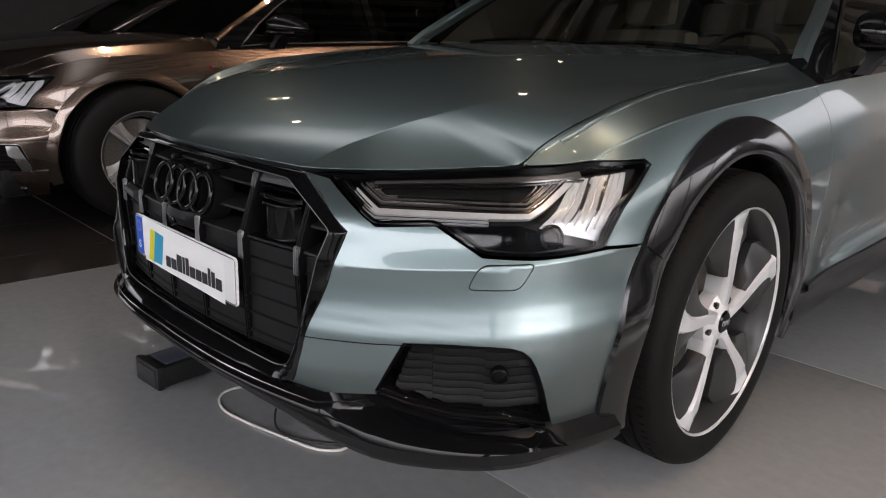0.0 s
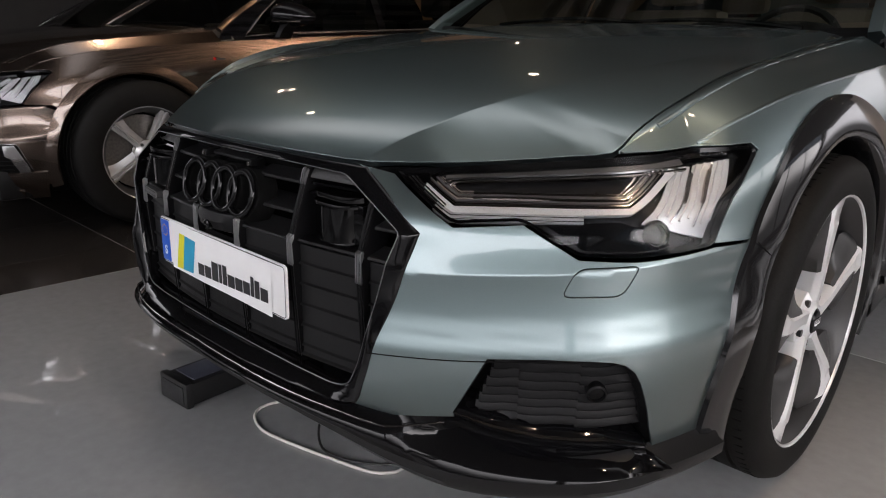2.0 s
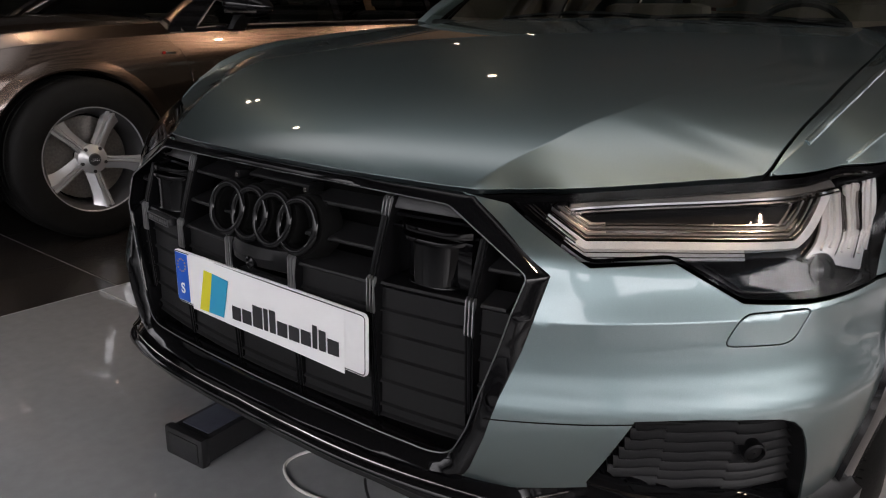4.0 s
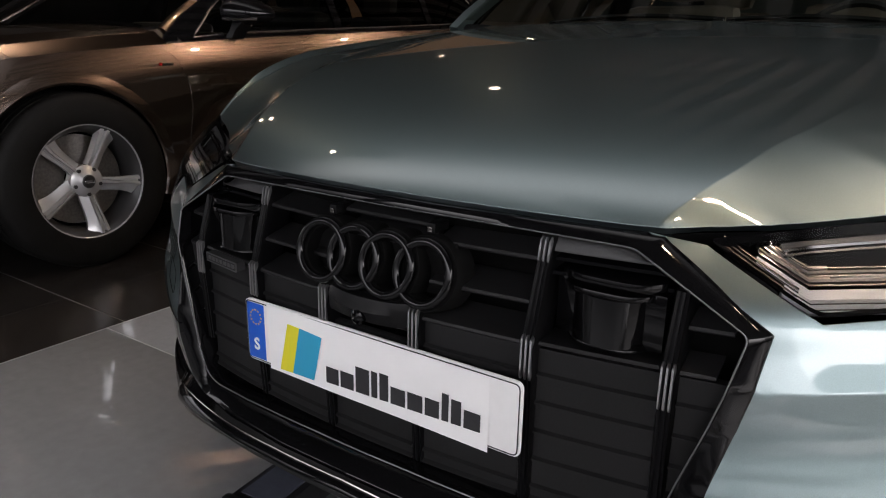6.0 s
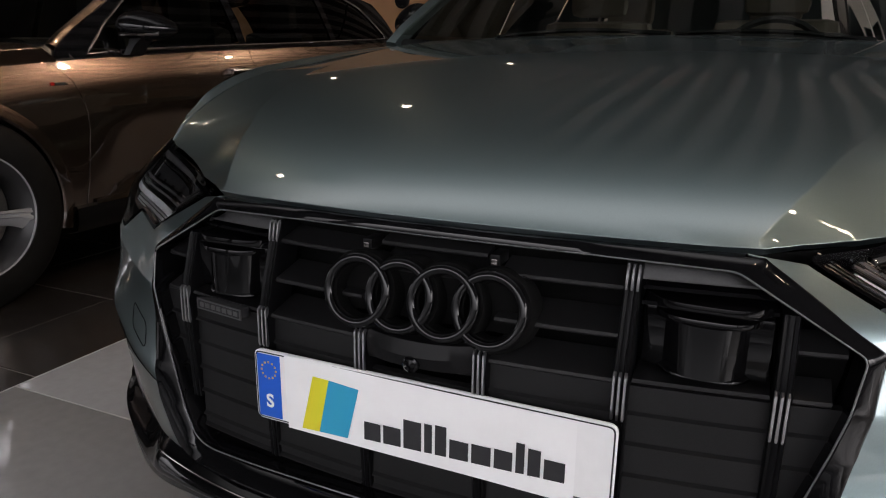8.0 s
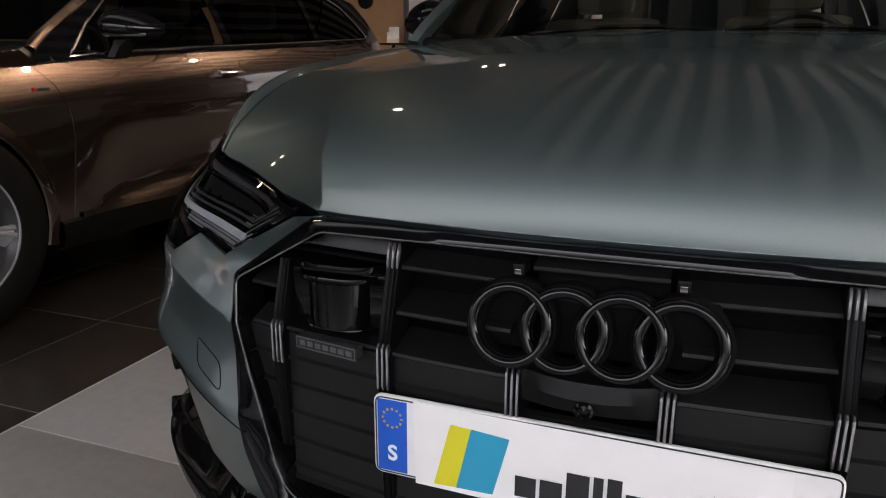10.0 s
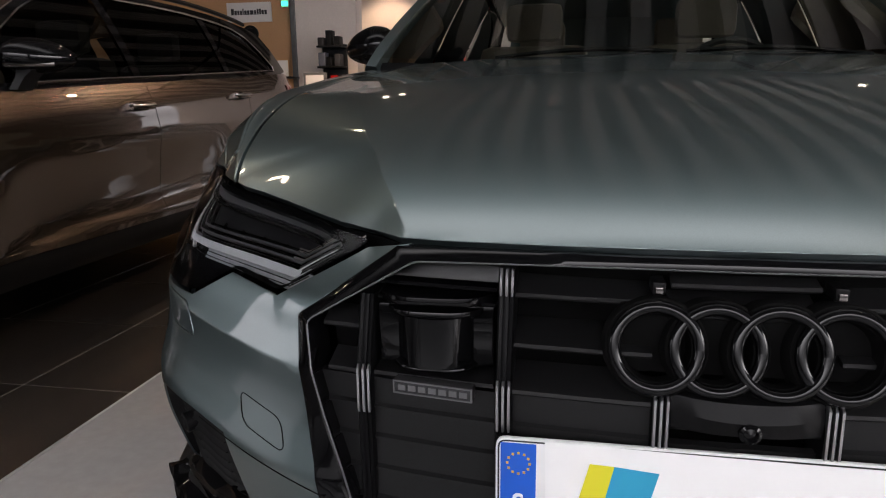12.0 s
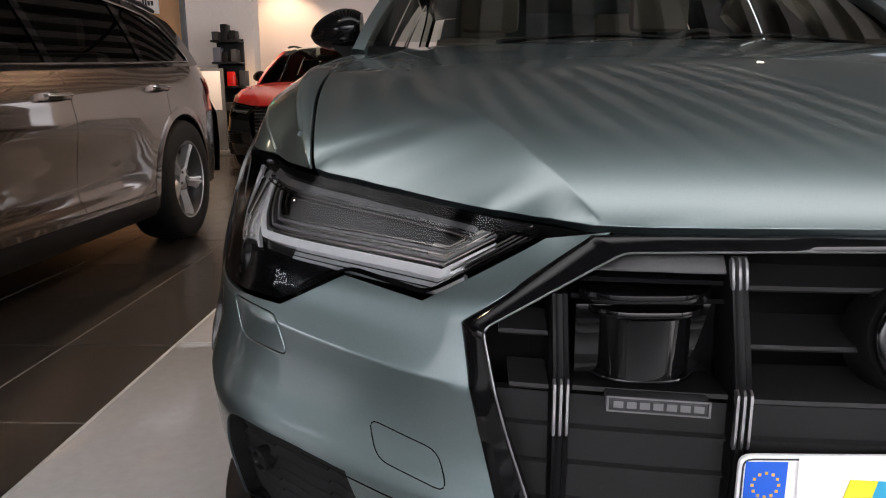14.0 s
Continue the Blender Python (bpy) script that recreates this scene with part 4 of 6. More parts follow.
    def tip(x, z0, z1, width=0.019):
        """The bright twin-ridged end of a fin."""
        bm = bmesh.new()
        for c in (-0.34, 0.0, 0.34):
            rows_t = []
            for z, out, slim in ((z0, 0.0, 0.85), (z0 + 0.004, 0.002, 1.0), (z1 - 0.004, 0.004, 1.0), (z1, 0.001, 0.85)):
                y = grille_y(x, z) + 0.002 - out
                w = width * 0.115 * slim
                rows_t.append([(x + c * width - w, y + 0.006, z), (x + c * width - w * 0.6, y, z), (x + c * width + w * 0.6, y, z), (x + c * width + w, y + 0.006, z)])
            loft(rows_t, closed=True, cap=True, bm=bm)
        return fix(bm)

    spots = (-0.424, -0.254, -0.085, 0.085, 0.254, 0.424)
    for x in spots:
        top = {0.424: 0.672, 0.254: 0.713, 0.085: 0.588}[abs(x)]
        low = {0.424: 0.40, 0.254: 0.345, 0.085: 0.347}[abs(x)]
        f = part("fin", fin(x, low, top), FIN, car, "upright black grille fin")
        part("bright_tip", tip(x, 0.532, 0.592), TIPMETAL, f, "bright polished metal tip")
        if abs(x) == 0.254:
            part("upper_tip", tip(x, 0.682, 0.712), TRIMGREY, f)

    def blade(x0, x1, z, deep=0.03, thick=0.007, back_z=0.010):
        rows_b = []
        for x in np.linspace(x0, x1, 7):
            y = grille_y(x, z) + 0.010
            rows_b.append([(x, y, z), (x, y + 0.002, z + thick * 0.6), (x, y + deep, z + back_z + thick), (x, y + deep, z + back_z), (x, y + 0.002, z - thick * 0.4)])
        return fix(loft(rows_b, closed=True, cap=True))

    gaps = [(spots[i] + 0.0095, spots[i + 1] - 0.0095) for i in range(5)]
    for z in (0.681, 0.627, 0.577):
        for a, b in (gaps[1], gaps[3]):
            part("blade", blade(a, b, z, 0.06, 0.006, 0.012), PANEL, car, smooth=False)
    for z in (0.70, 0.67):
        part("blade", blade(gaps[2][0], gaps[2][1], z, 0.05, 0.006), PANEL, car, smooth=False)
    for z, reach in ((0.630, 0.484), (0.579, 0.474)):
        for k in (-1, 1):
            a, b = sorted((k * 0.435, k * reach))
            part("blade", blade(a, b, z, 0.04, 0.006), PANEL, car, smooth=False)
    # lower field: stepped panels between the fins
    def panel(x0, x1, z, z1):
        rows_p = []
        for x in np.linspace(x0, x1, 5):
            y, y1 = grille_y(x, z) + 0.014, grille_y(x, z1) + 0.014
            rows_p.append([(x, y + 0.016, z + 0.001), (x, y + 0.0045, z), (x, y1 + 0.0040, z1 + 0.0078), (x, y1 - 0.0008, z1 + 0.0046), (x, y1 - 0.0008, z1 + 0.0022), (x, y1 + 0.009, z1)])
        part("grille_panel", fix(loft(rows_p)), PANEL, car, smooth=False)

    lines = (0.572, 0.532, 0.492, 0.45, 0.408, 0.366, 0.347)
    for a, b in gaps:
        for z, z1 in zip(lines, lines[1:]):
            if z < 0.57 or abs(a + b) > 0.1:
                panel(a, b, z, z1)
    for k in (-1, 1):
        for z, z1, reach in ((0.572, 0.532, 0.494), (0.532, 0.490, 0.484), (0.490, 0.448, 0.470), (0.448, 0.408, 0.458), (0.408, 0.366, 0.447)):
            panel(*sorted((k * 0.434, k * reach)), z, z1)
        # radar box, its lid and the curved dark screen
        x0, x1 = (0.266, 0.412)
        c = (x0 + x1) / 2
        box_bm = bmesh.new()
        y0 = grille_y(c, 0.64)
        add_box(box_bm, (k * c - 0.070, y0 + 0.020, 0.590), (k * c + 0.070, y0 + 0.07, 0.664), 0.004)
        radar = part("sensor_box", box_bm, SENSOR, car, "gloss black driver-assistance sensor")
        rows_r = []
        for i in range(13):
            a = -1 + 2 * i / 12
            rows_r.append([(k * c + a * 0.048, y0 + 0.024 - 0.030 * (1 - abs(a) ** 3), z) for z in (0.592, 0.600, 0.646, 0.654)])
        curved = loft(rows_r)
        part("curved_screen", fix(curved), SENSOR, radar)
        tops = loft([[(k * c + (-1 + 2 * i / 12) * 0.048, y0 + 0.024 - 0.030 * (1 - abs(-1 + 2 * i / 12) ** 3), 0.655) for i in range(13)], [(k * c + (-1 + 2 * i / 12) * 0.048, y0 + 0.03, 0.657) for i in range(13)]])
        part("screen_top", fix(tops), SATIN, radar)
        for z, half, fore, thick in ((0.656, 0.060, 0.036, 0.007), (0.668, 0.066, 0.030, 0.010), (0.5885, 0.054, 0.030, 0.004)):
            rows_f = [[(k * c + a * half, y0 + 0.026 - (fore - o) * (1 - abs(a) ** 4), z + dz) for o, dz in ((0.022, thick), (0.001, thick), (0, thick * 0.6), (0, thick * 0.3), (0.002, 0), (0.022, 0))] for a in np.linspace(-1, 1, 15)]
            part("sensor_hood", fix(loft(rows_f, closed=True, cap=True)), SENSOR, radar)
        for z in (0.684, 0.667, 0.580):
            rows_s = [[(k * x, grille_y(x, z) + 0.010 + dy, z + dz) for dy, dz in ((0, 0), (0.002, 0.004), (0.05, 0.008), (0.05, 0.0))] for x in np.linspace(x0, x1, 5)]
            part("sensor_frame", fix(loft(rows_s, closed=True, cap=True)), PIANO if z > 0.6 else SATIN, radar)
        rows_l = [[(k * x, grille_y(x, 0.70) + 0.006 + dy, z) for dy, z in ((0.0, 0.695), (0.0, 0.698), (0.010, min(0.712, 0.712 - (x - 0.36) * 0.55 if x > 0.36 else 0.712)))] for x in np.linspace(x0 - 0.002, x1 - 0.004, 7)]
        part("upper_lid", fix(loft(rows_l)), MATT, car, "flat grey lid under the grille's upper edge")
    # badge on the car's right side
    badge = part("badge", box((-0.383, grille_y(0.33, 0.56) - 0.006, 0.568), (-0.287, grille_y(0.33, 0.56) + 0.012, 0.584), 0.002, Matrix.Translation((-0.335, 0.045, 0.57)) @ Matrix.Rotation(radians(-9), 4, "Z") @ Matrix.Translation((0.335, -0.045, -0.57))), INK, car, "small dark badge with bright edge")
    lines = bmesh.new()
    m = Matrix.Translation((-0.335, grille_y(0.33, 0.56) - 0.0066, 0.576)) @ Matrix.Rotation(radians(-9), 4, "Z")
    for z in (-0.0072, 0.0072):
        add_box(lines, (-0.0475, -0.001, z - 0.0009), (0.0475, 0.001, z + 0.0009), 0, m)
    for x in (-0.047, 0.047):
        add_box(lines, (x - 0.001, -0.001, -0.008), (x + 0.001, 0.001, 0.008), 0, m)
    for i in range(7):
        x = -0.037 + i * 0.0124
        add_box(lines, (x - 0.0046, -0.001, -0.0036), (x + 0.0046, 0.001, 0.0034), 0, m)
    tagged(part("badge_relief", lines, BADGEMETAL, badge), kind="stuff")
    # the four-ring emblem as plain rings, on a dark carrier
    cz, gap, r = 0.643, 0.0617, 0.0435
    tilt = Matrix.Translation((0, grille_y(0, cz) - 0.008, cz)) @ Matrix.Rotation(radians(-14), 4, "X")
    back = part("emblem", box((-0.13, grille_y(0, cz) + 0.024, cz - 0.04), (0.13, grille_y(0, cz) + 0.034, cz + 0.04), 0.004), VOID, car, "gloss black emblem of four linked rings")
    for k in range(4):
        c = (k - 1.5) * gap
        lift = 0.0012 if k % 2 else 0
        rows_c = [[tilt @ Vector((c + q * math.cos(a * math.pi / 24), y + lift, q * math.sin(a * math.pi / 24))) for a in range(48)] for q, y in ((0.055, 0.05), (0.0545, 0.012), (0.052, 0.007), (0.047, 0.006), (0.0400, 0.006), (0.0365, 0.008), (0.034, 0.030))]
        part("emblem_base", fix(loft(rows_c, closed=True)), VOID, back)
        rows_c = []
        for a in range(49):
            t = 2 * math.pi * a / 48
            rows_c.append([tilt @ Vector((c + (r + 0.0064 * math.cos(b)) * math.cos(t), lift - 0.0056 * math.sin(b), (r + 0.0064 * math.cos(b)) * math.sin(t))) for b in np.linspace(-0.5, math.pi + 0.5, 14)])
        part("emblem_ring", fix(loft(rows_c)), RINGS, back)
    for k in (-1, 1):
        nz = part("washer_jet", box((k * 0.09 - 0.007, grille_y(0.09, 0.70) - 0.004, 0.694), (k * 0.09 + 0.007, grille_y(0.09, 0.70) + 0.03, 0.708), 0.002), SATIN, car)
        part("jet_tip", box((k * 0.09 - 0.004, grille_y(0.09, 0.70) - 0.007, 0.695), (k * 0.09 + 0.004, grille_y(0.09, 0.70) - 0.003, 0.703), 0.001), DARKCHROME, nz)
    # camera housing under the emblem
    rows_h = []
    for i in range(15):
        x = -0.078 + 0.156 * i / 14
        w = 1 - abs(x / 0.078) ** 2.5
        rows_h.append([(x, 0.05, 0.598), (x, 0.012 + 0.02 * (1 - w), 0.594), (x, 0.004 + 0.022 * (1 - w), 0.580 - 0.004 * w), (x, 0.012 + 0.016 * (1 - w), 0.558), (x, 0.03, 0.553)])
    house = part("camera_housing", fix(loft(rows_h)), SATIN, car)
    rows_e = [[(q * math.cos(a * math.pi / 10), y, 0.566 + q * math.sin(a * math.pi / 10)) for a in range(20)] for q, y in ((0.011, 0.014), (0.011, 0.002), (0.008, 0.0), (0.006, 0.003), (0.0005, 0.001))]
    part("parking_camera", fix(loft(rows_e, closed=True)), PIANO, house)


def number_plate(car):
    y = 0.020
    plate_bm = bmesh.new()
    loop = rounded([Vector((-0.26, 0.425)), Vector((0.26, 0.425)), Vector((0.26, 0.534)), Vector((-0.26, 0.534))], 0.012, 4)
    rows = [[(p[0], yy, p[1]) for p in lp] for lp, yy in ((loop, y + 0.004), (loop, y), (shrink(loop, 0.0015), y - 0.001))]
    loft(rows, closed=True, bm=plate_bm)
    plate_bm.faces.new([v for v in list(plate_bm.verts)[-len(loop):]])
    plate = part("number_plate", fix(plate_bm), WHITE, car, "white registration plate with a blue band", smooth=False)
    rim = bmesh.new()
    a, b = shrink(loop, 0.0022), shrink(loop, 0.0042)
    loft([[(p[0], y - 0.0016, p[1]) for p in a], [(p[0], y - 0.0016, p[1]) for p in b]], closed=True, bm=rim)
    part("black_rim", rim, INK, plate)
    part("blue_band", box((-0.2545, y - 0.0022, 0.4305), (-0.215, y - 0.0012, 0.5285), 0.0004), BLUE, plate, "blue band at the plate's end")
    stars = bmesh.new()
    for k in range(12):
        t = 2 * math.pi * k / 12
        cx, cz = -0.2345 + 0.0125 * math.cos(t), 0.5045 + 0.0125 * math.sin(t)
        add_box(stars, (cx - 0.0014, y - 0.0026, cz - 0.0014), (cx + 0.0014, y - 0.0020, cz + 0.0014))
    part("star_ring", stars, ORANGE, plate)
    text = bpy.data.curves.new("country_letter", "FONT")
    text.body, text.size, text.extrude, text.offset = "S", 0.029, 0.0003, 0.0007
    text.align_x = "CENTER"
    drawn = new("country_letter", text)
    bm = bmesh.new()
    bm.from_mesh(bpy.data.meshes.new_from_object(drawn))
    bpy.data.objects.remove(drawn)
    bm.transform(Matrix.Translation((-0.2345, y - 0.0027, 0.447)) @ Matrix.Rotation(radians(90), 4, "X"))
    part("country_letter", bm, WHITE, plate, smooth=False)
    # the printed sheet stuck over the plate, a little askew
    pts = [(-0.206, 0.534), (0.213, 0.5285), (0.214, 0.4195), (-0.203, 0.4215)]
    grid = []
    for i in range(15):
        u = i / 14
        a = Vector(pts[0]).lerp(Vector(pts[1]), u)
        b = Vector(pts[3]).lerp(Vector(pts[2]), u)
        grid.append([(a.lerp(b, v).x, y - 0.0032 - 0.0010 * math.sin(5 * u + 3 * v) ** 2, a.lerp(b, v).y) for v in (0, 0.25, 0.5, 0.75, 1)])
    part("printed_sheet", fix(loft(grid)), SHEET, plate, "white printed sheet stuck over the plate")

    def slab(quad, mat, name):
        bm = bmesh.new()
        bm.faces.new([bm.verts.new((p[0], y - 0.0052, p[1])) for p in quad])
        lower = bmesh.ops.extrude_face_region(bm, geom=list(bm.faces))
        for v in lower["geom"]:
            if isinstance(v, bmesh.types.BMVert):
                v.co.y += 0.0006
        part(name, fix(bm), mat, plate, smooth=False)

    slab([(-0.178, 0.428), (-0.149, 0.429), (-0.131, 0.511), (-0.157, 0.512)], YELLOW, "yellow_stripe")
    slab([(-0.149, 0.429), (-0.103, 0.430), (-0.084, 0.507), (-0.131, 0.511)], SKYBLUE, "blue_stripe")
    x = -0.076
    for wide, high in ((0.025, 0.027), (0.026, 0.027), (0.026, 0.042), (0.011, 0.042), (0.016, 0.043), (0.026, 0.027), (0.026, 0.027), (0.024, 0.027), (0.011, 0.042), (0.016, 0.037), (0.026, 0.027)):
        z = 0.4355 + (x + 0.076) * 0.035
        slab([(x, z), (x + wide, z + 0.0008), (x + wide, z + high), (x, z + high)], INK, "print_bar")
        x += wide + 0.0045


def lower_front(car, detailed=True):
    """Gloss lip, dark skid trim, fog grilles and arch trims of the raised estate."""
    upper = [(0, 0.326), (0.15, 0.323), (0.30, 0.314), (0.42, 0.311), (0.502, 0.307), (0.597, 0.324)] + [(BX(s), z) for s, z in ((0.620, 0.333), (0.684, 0.311), (0.772, 0.298), (0.88, 0.298), (0.960, 0.277), (0.984, 0.258))]
    lower = [(0, 0.300), (0.15, 0.297), (0.30, 0.286), (0.42, 0.266), (0.494, 0.246), (0.56, 0.229), (0.60, 0.222), (0.641, 0.219), (0.70, 0.222), (0.77, 0.230), (0.83, 0.242), (BX(0.986), 0.253)]
    rows = []
    for i in range(61):
        t = i / 60
        u, l = curve_at(t, xs(upper)), curve_at(t, xs(lower))
        wide = min(1, max(0, (t - 0.5) / 0.12)) * min(1, max(0, (0.99 - t) / 0.06))
        line = []
        for k in range(8):
            v = k / 7
            s, z = u[0] + (l[0] - u[0]) * v, u[1] + (l[1] - u[1]) * v
            plain = (0.004, 0.012, 0.024, 0.032, 0.036, 0.037, 0.035, 0.028)[k]
            scoop = (-0.006, -0.016, -0.025, -0.027, -0.014, 0.004, 0.019, 0.023)[k]
            n = inward(s)
            out = plain * (1 - wide) + scoop * wide
            b = Vector((BX(s), BY(s)))
            line.append(Vector((b.x - n.x * out, b.y - n.y * out, z)))
        s = l[0]
        n = inward(s)
        line.append(Vector((BX(s) + n.x * 0.02, BY(s) + n.y * 0.02, l[1] - 0.004)))
        rows.append(line)
    bm = loft(rows)
    loft([[Vector((-p.x, p.y, p.z)) for p in r] for r in rows], bm=bm)
    bmesh.ops.remove_doubles(bm, verts=bm.verts, dist=0.0005)
    part("front_lip", fix(bm), PIANO, car, "gloss black front lip")
    bead = [rows[i][2] + Vector((0, -0.002, 0.002)) for i in range(0, 37)]
    part("lip_bead", tube([Vector((-p.x, p.y, p.z)) for p in reversed(bead[1:])] + bead, 0.0016, 5), DARKCHROME, car)
    # skid trim below
    rows = []
    for i in range(61):
        t = i / 60
        if t < 0.8:
            s, z = curve_at(t / 0.8, xs(lower))
        else:
            k = (t - 0.8) / 0.2
            a, b = 0.986, on(0.925, 0.505)
            s, z = a + (b - a) * k, 0.253 + 0.003 * k
        n = inward(s)
        b = Vector((BX(s), BY(s)))
        drop = 0.036 if t < 0.3 else 0.036 + 0.012 * min(1, (t - 0.3) / 0.2)
        rows.append([Vector((b.x - n.x * o, b.y - n.y * o, z - dz)) for o, dz in ((-0.014, -0.03), (0.010, -0.002), (0.021, 0.002), (0.020, drop * 0.5), (0.004, drop * 0.92), (-0.02, drop), (-0.25, drop + 0.01))])
    bm = loft(rows)
    loft([[Vector((-p.x, p.y, p.z)) for p in r] for r in rows], bm=bm)
    bmesh.ops.remove_doubles(bm, verts=bm.verts, dist=0.0005)
    part("skid_trim", fix(bm), SKID, car, "dark grey lower bumper trim")
    # fog grilles
    fog_loop = xs(FOG) + xs(FOG_LOW)
    edge = densify(fog_loop, 0.012)
    bm = loft([[off_body(p[0], p[1], 0.0) for p in edge] + [off_body(*edge[0], 0.0)], [off_body(p[0], p[1], -0.022) for p in shrink(edge, 0.006)] + [off_body(*shrink(edge, 0.006)[0], -0.022)],
               [off_body(p[0], p[1], -0.075) for p in shrink(edge, 0.010)] + [off_body(*shrink(edge, 0.010)[0], -0.075)]])
    fog = part("fog_grille", fix(bm), SATIN, car, "black plastic fog grille with wavy slats", smooth=False)
    # backing sheet with the fog recess's shade in its colour
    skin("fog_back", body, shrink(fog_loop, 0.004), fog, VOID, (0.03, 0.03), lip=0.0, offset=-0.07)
    for i, z in enumerate((0.444, 0.426, 0.408, 0.390, 0.372, 0.354, 0.336, 0.318)):
        inner = 0.612 + 0.03 * max(0, (z - 0.332) / 0.105) + (0.012 if z > 0.33 else 0.045)
        for a, b in ((inner, 0.6865), (0.6865, 0.7685), (0.7685, 0.838 + (0.01 if z < 0.40 else 0))):
            rows = []
            for x in np.linspace(a, b, 9):
                k = (x - a) / (b - a)
                s = at_x(x)
                zz = z + 0.0025 * (1 if k > 0.5 else -1) * min(1, abs(k - 0.5) * 6)
                rows.append([off_body(s, zz + dz, o) for o, dz in ((-0.034, 0.0075), (-0.026, -0.0048), (-0.0225, -0.0062), (-0.024, -0.0078), (-0.050, -0.0085), (-0.050, 0.007))])
            part("slat", fix(loft(rows, closed=True, cap=True)), PANEL, fog)
    ledge = densify([Vector(p) for p in [(0.627, 0.335)] + [(s, z) for s, z in ((0.684, 0.313), (0.772, 0.300), (0.88, 0.300), (0.960, 0.279))]], 0.012, False)
    part("fog_ledge", fix(loft([[off_body(p.x, p.y - 0.004, 0.001) for p in ledge], [off_body(p.x, p.y + 0.004, -0.008) for p in ledge], [off_body(p.x, p.y + 0.012, -0.062) for p in ledge]])), PIANO, fog)
    c = off_body(at_x(0.789), 0.388, -0.020)
    n = body_normal(at_x(0.789), 0.388)
    u = n.cross(Vector((0, 0, 1))).normalized()
    v = n.cross(u)
    rows = [[c + n * h + (u * math.cos(a * math.pi / 12) + v * math.sin(a * math.pi / 12)) * r for a in range(24)] for r, h in ((0.017, -0.03), (0.017, 0.006), (0.014, 0.008), (0.0125, 0.002), (0.011, 0.004), (0.001, 0.005))]
    part("parking_sensor", fix(loft(rows, closed=True)), SATIN, fog, "round parking sensor")
    mirror_tree(fog, car)
    # arch trims
    for hub_y, a0, a1 in ((HUB_Y, -20, 200), (REAR_HUB_Y, -18, 195)):
        rows = []
        for i in range(61):
            a = radians(a0 + (a1 - a0) * i / 60)
            line = []
            for r, out in ((0.492, -0.004), (0.488, 0.009), (0.470, 0.0135), (0.440, 0.0135), (0.420, 0.016), (0.406, 0.010), (0.400, -0.004), (0.402, -0.06)):
                y, z = hub_y - r * math.cos(a), HUB_Z + r * math.sin(a)
                s = at_y(y)
                line.append(off_body(s, max(z, 0.16), out) if out > -0.01 else body(s, max(z, 0.16)) + Vector((out, 0, 0)))
            rows.append(line)
        trim = part("arch_trim", fix(loft(rows)), ARCH, car, "gloss dark wheel arch trim")
        mirrored(trim, "arch_trim", car)
        if hub_y == HUB_Y:
            cut = tube([off_body(*p, 0.0137) for p in [(at_y(HUB_Y - r * math.cos(radians(31.8))), HUB_Z + r * math.sin(radians(31.8))) for r in (0.488, 0.47, 0.44, 0.42, 0.408)]], 0.0013, 4)
            part("trim_joint", cut, VOID, trim)
        liner = []
        for i in range(25):
            a = radians(-25 + 230 * i / 24)
            y, z = hub_y - 0.405 * math.cos(a), HUB_Z + 0.405 * math.sin(a)
            liner.append([(0.88, y, z), (0.6, y, z), (0.55, hub_y, HUB_Z)])
        ob = part("arch_liner", fix(loft(liner)), VOID, car)
        mirrored(ob, "arch_liner", car)

# ---- sides, glass and cabin ----


def waist(y):
    return TOP_Z(at_y(y))


def side_glass_surface(y, z):
    h = z - waist(y)
    taper = max(0, y - 3.6) ** 2 * 0.09 + max(0, 1.9 - y) ** 2 * 0.12
    return Vector((0.872 - 0.40 * h - 0.30 * h * h - taper, y, z))


ROOF_Y = [1.50, 1.75, 2.0, 2.25, 2.7, 3.4, 4.0, 4.35]
ROOF_Z = pchip(ROOF_Y, [1.02, 1.165, 1.30, 1.40, 1.445, 1.44, 1.40, 1.355])


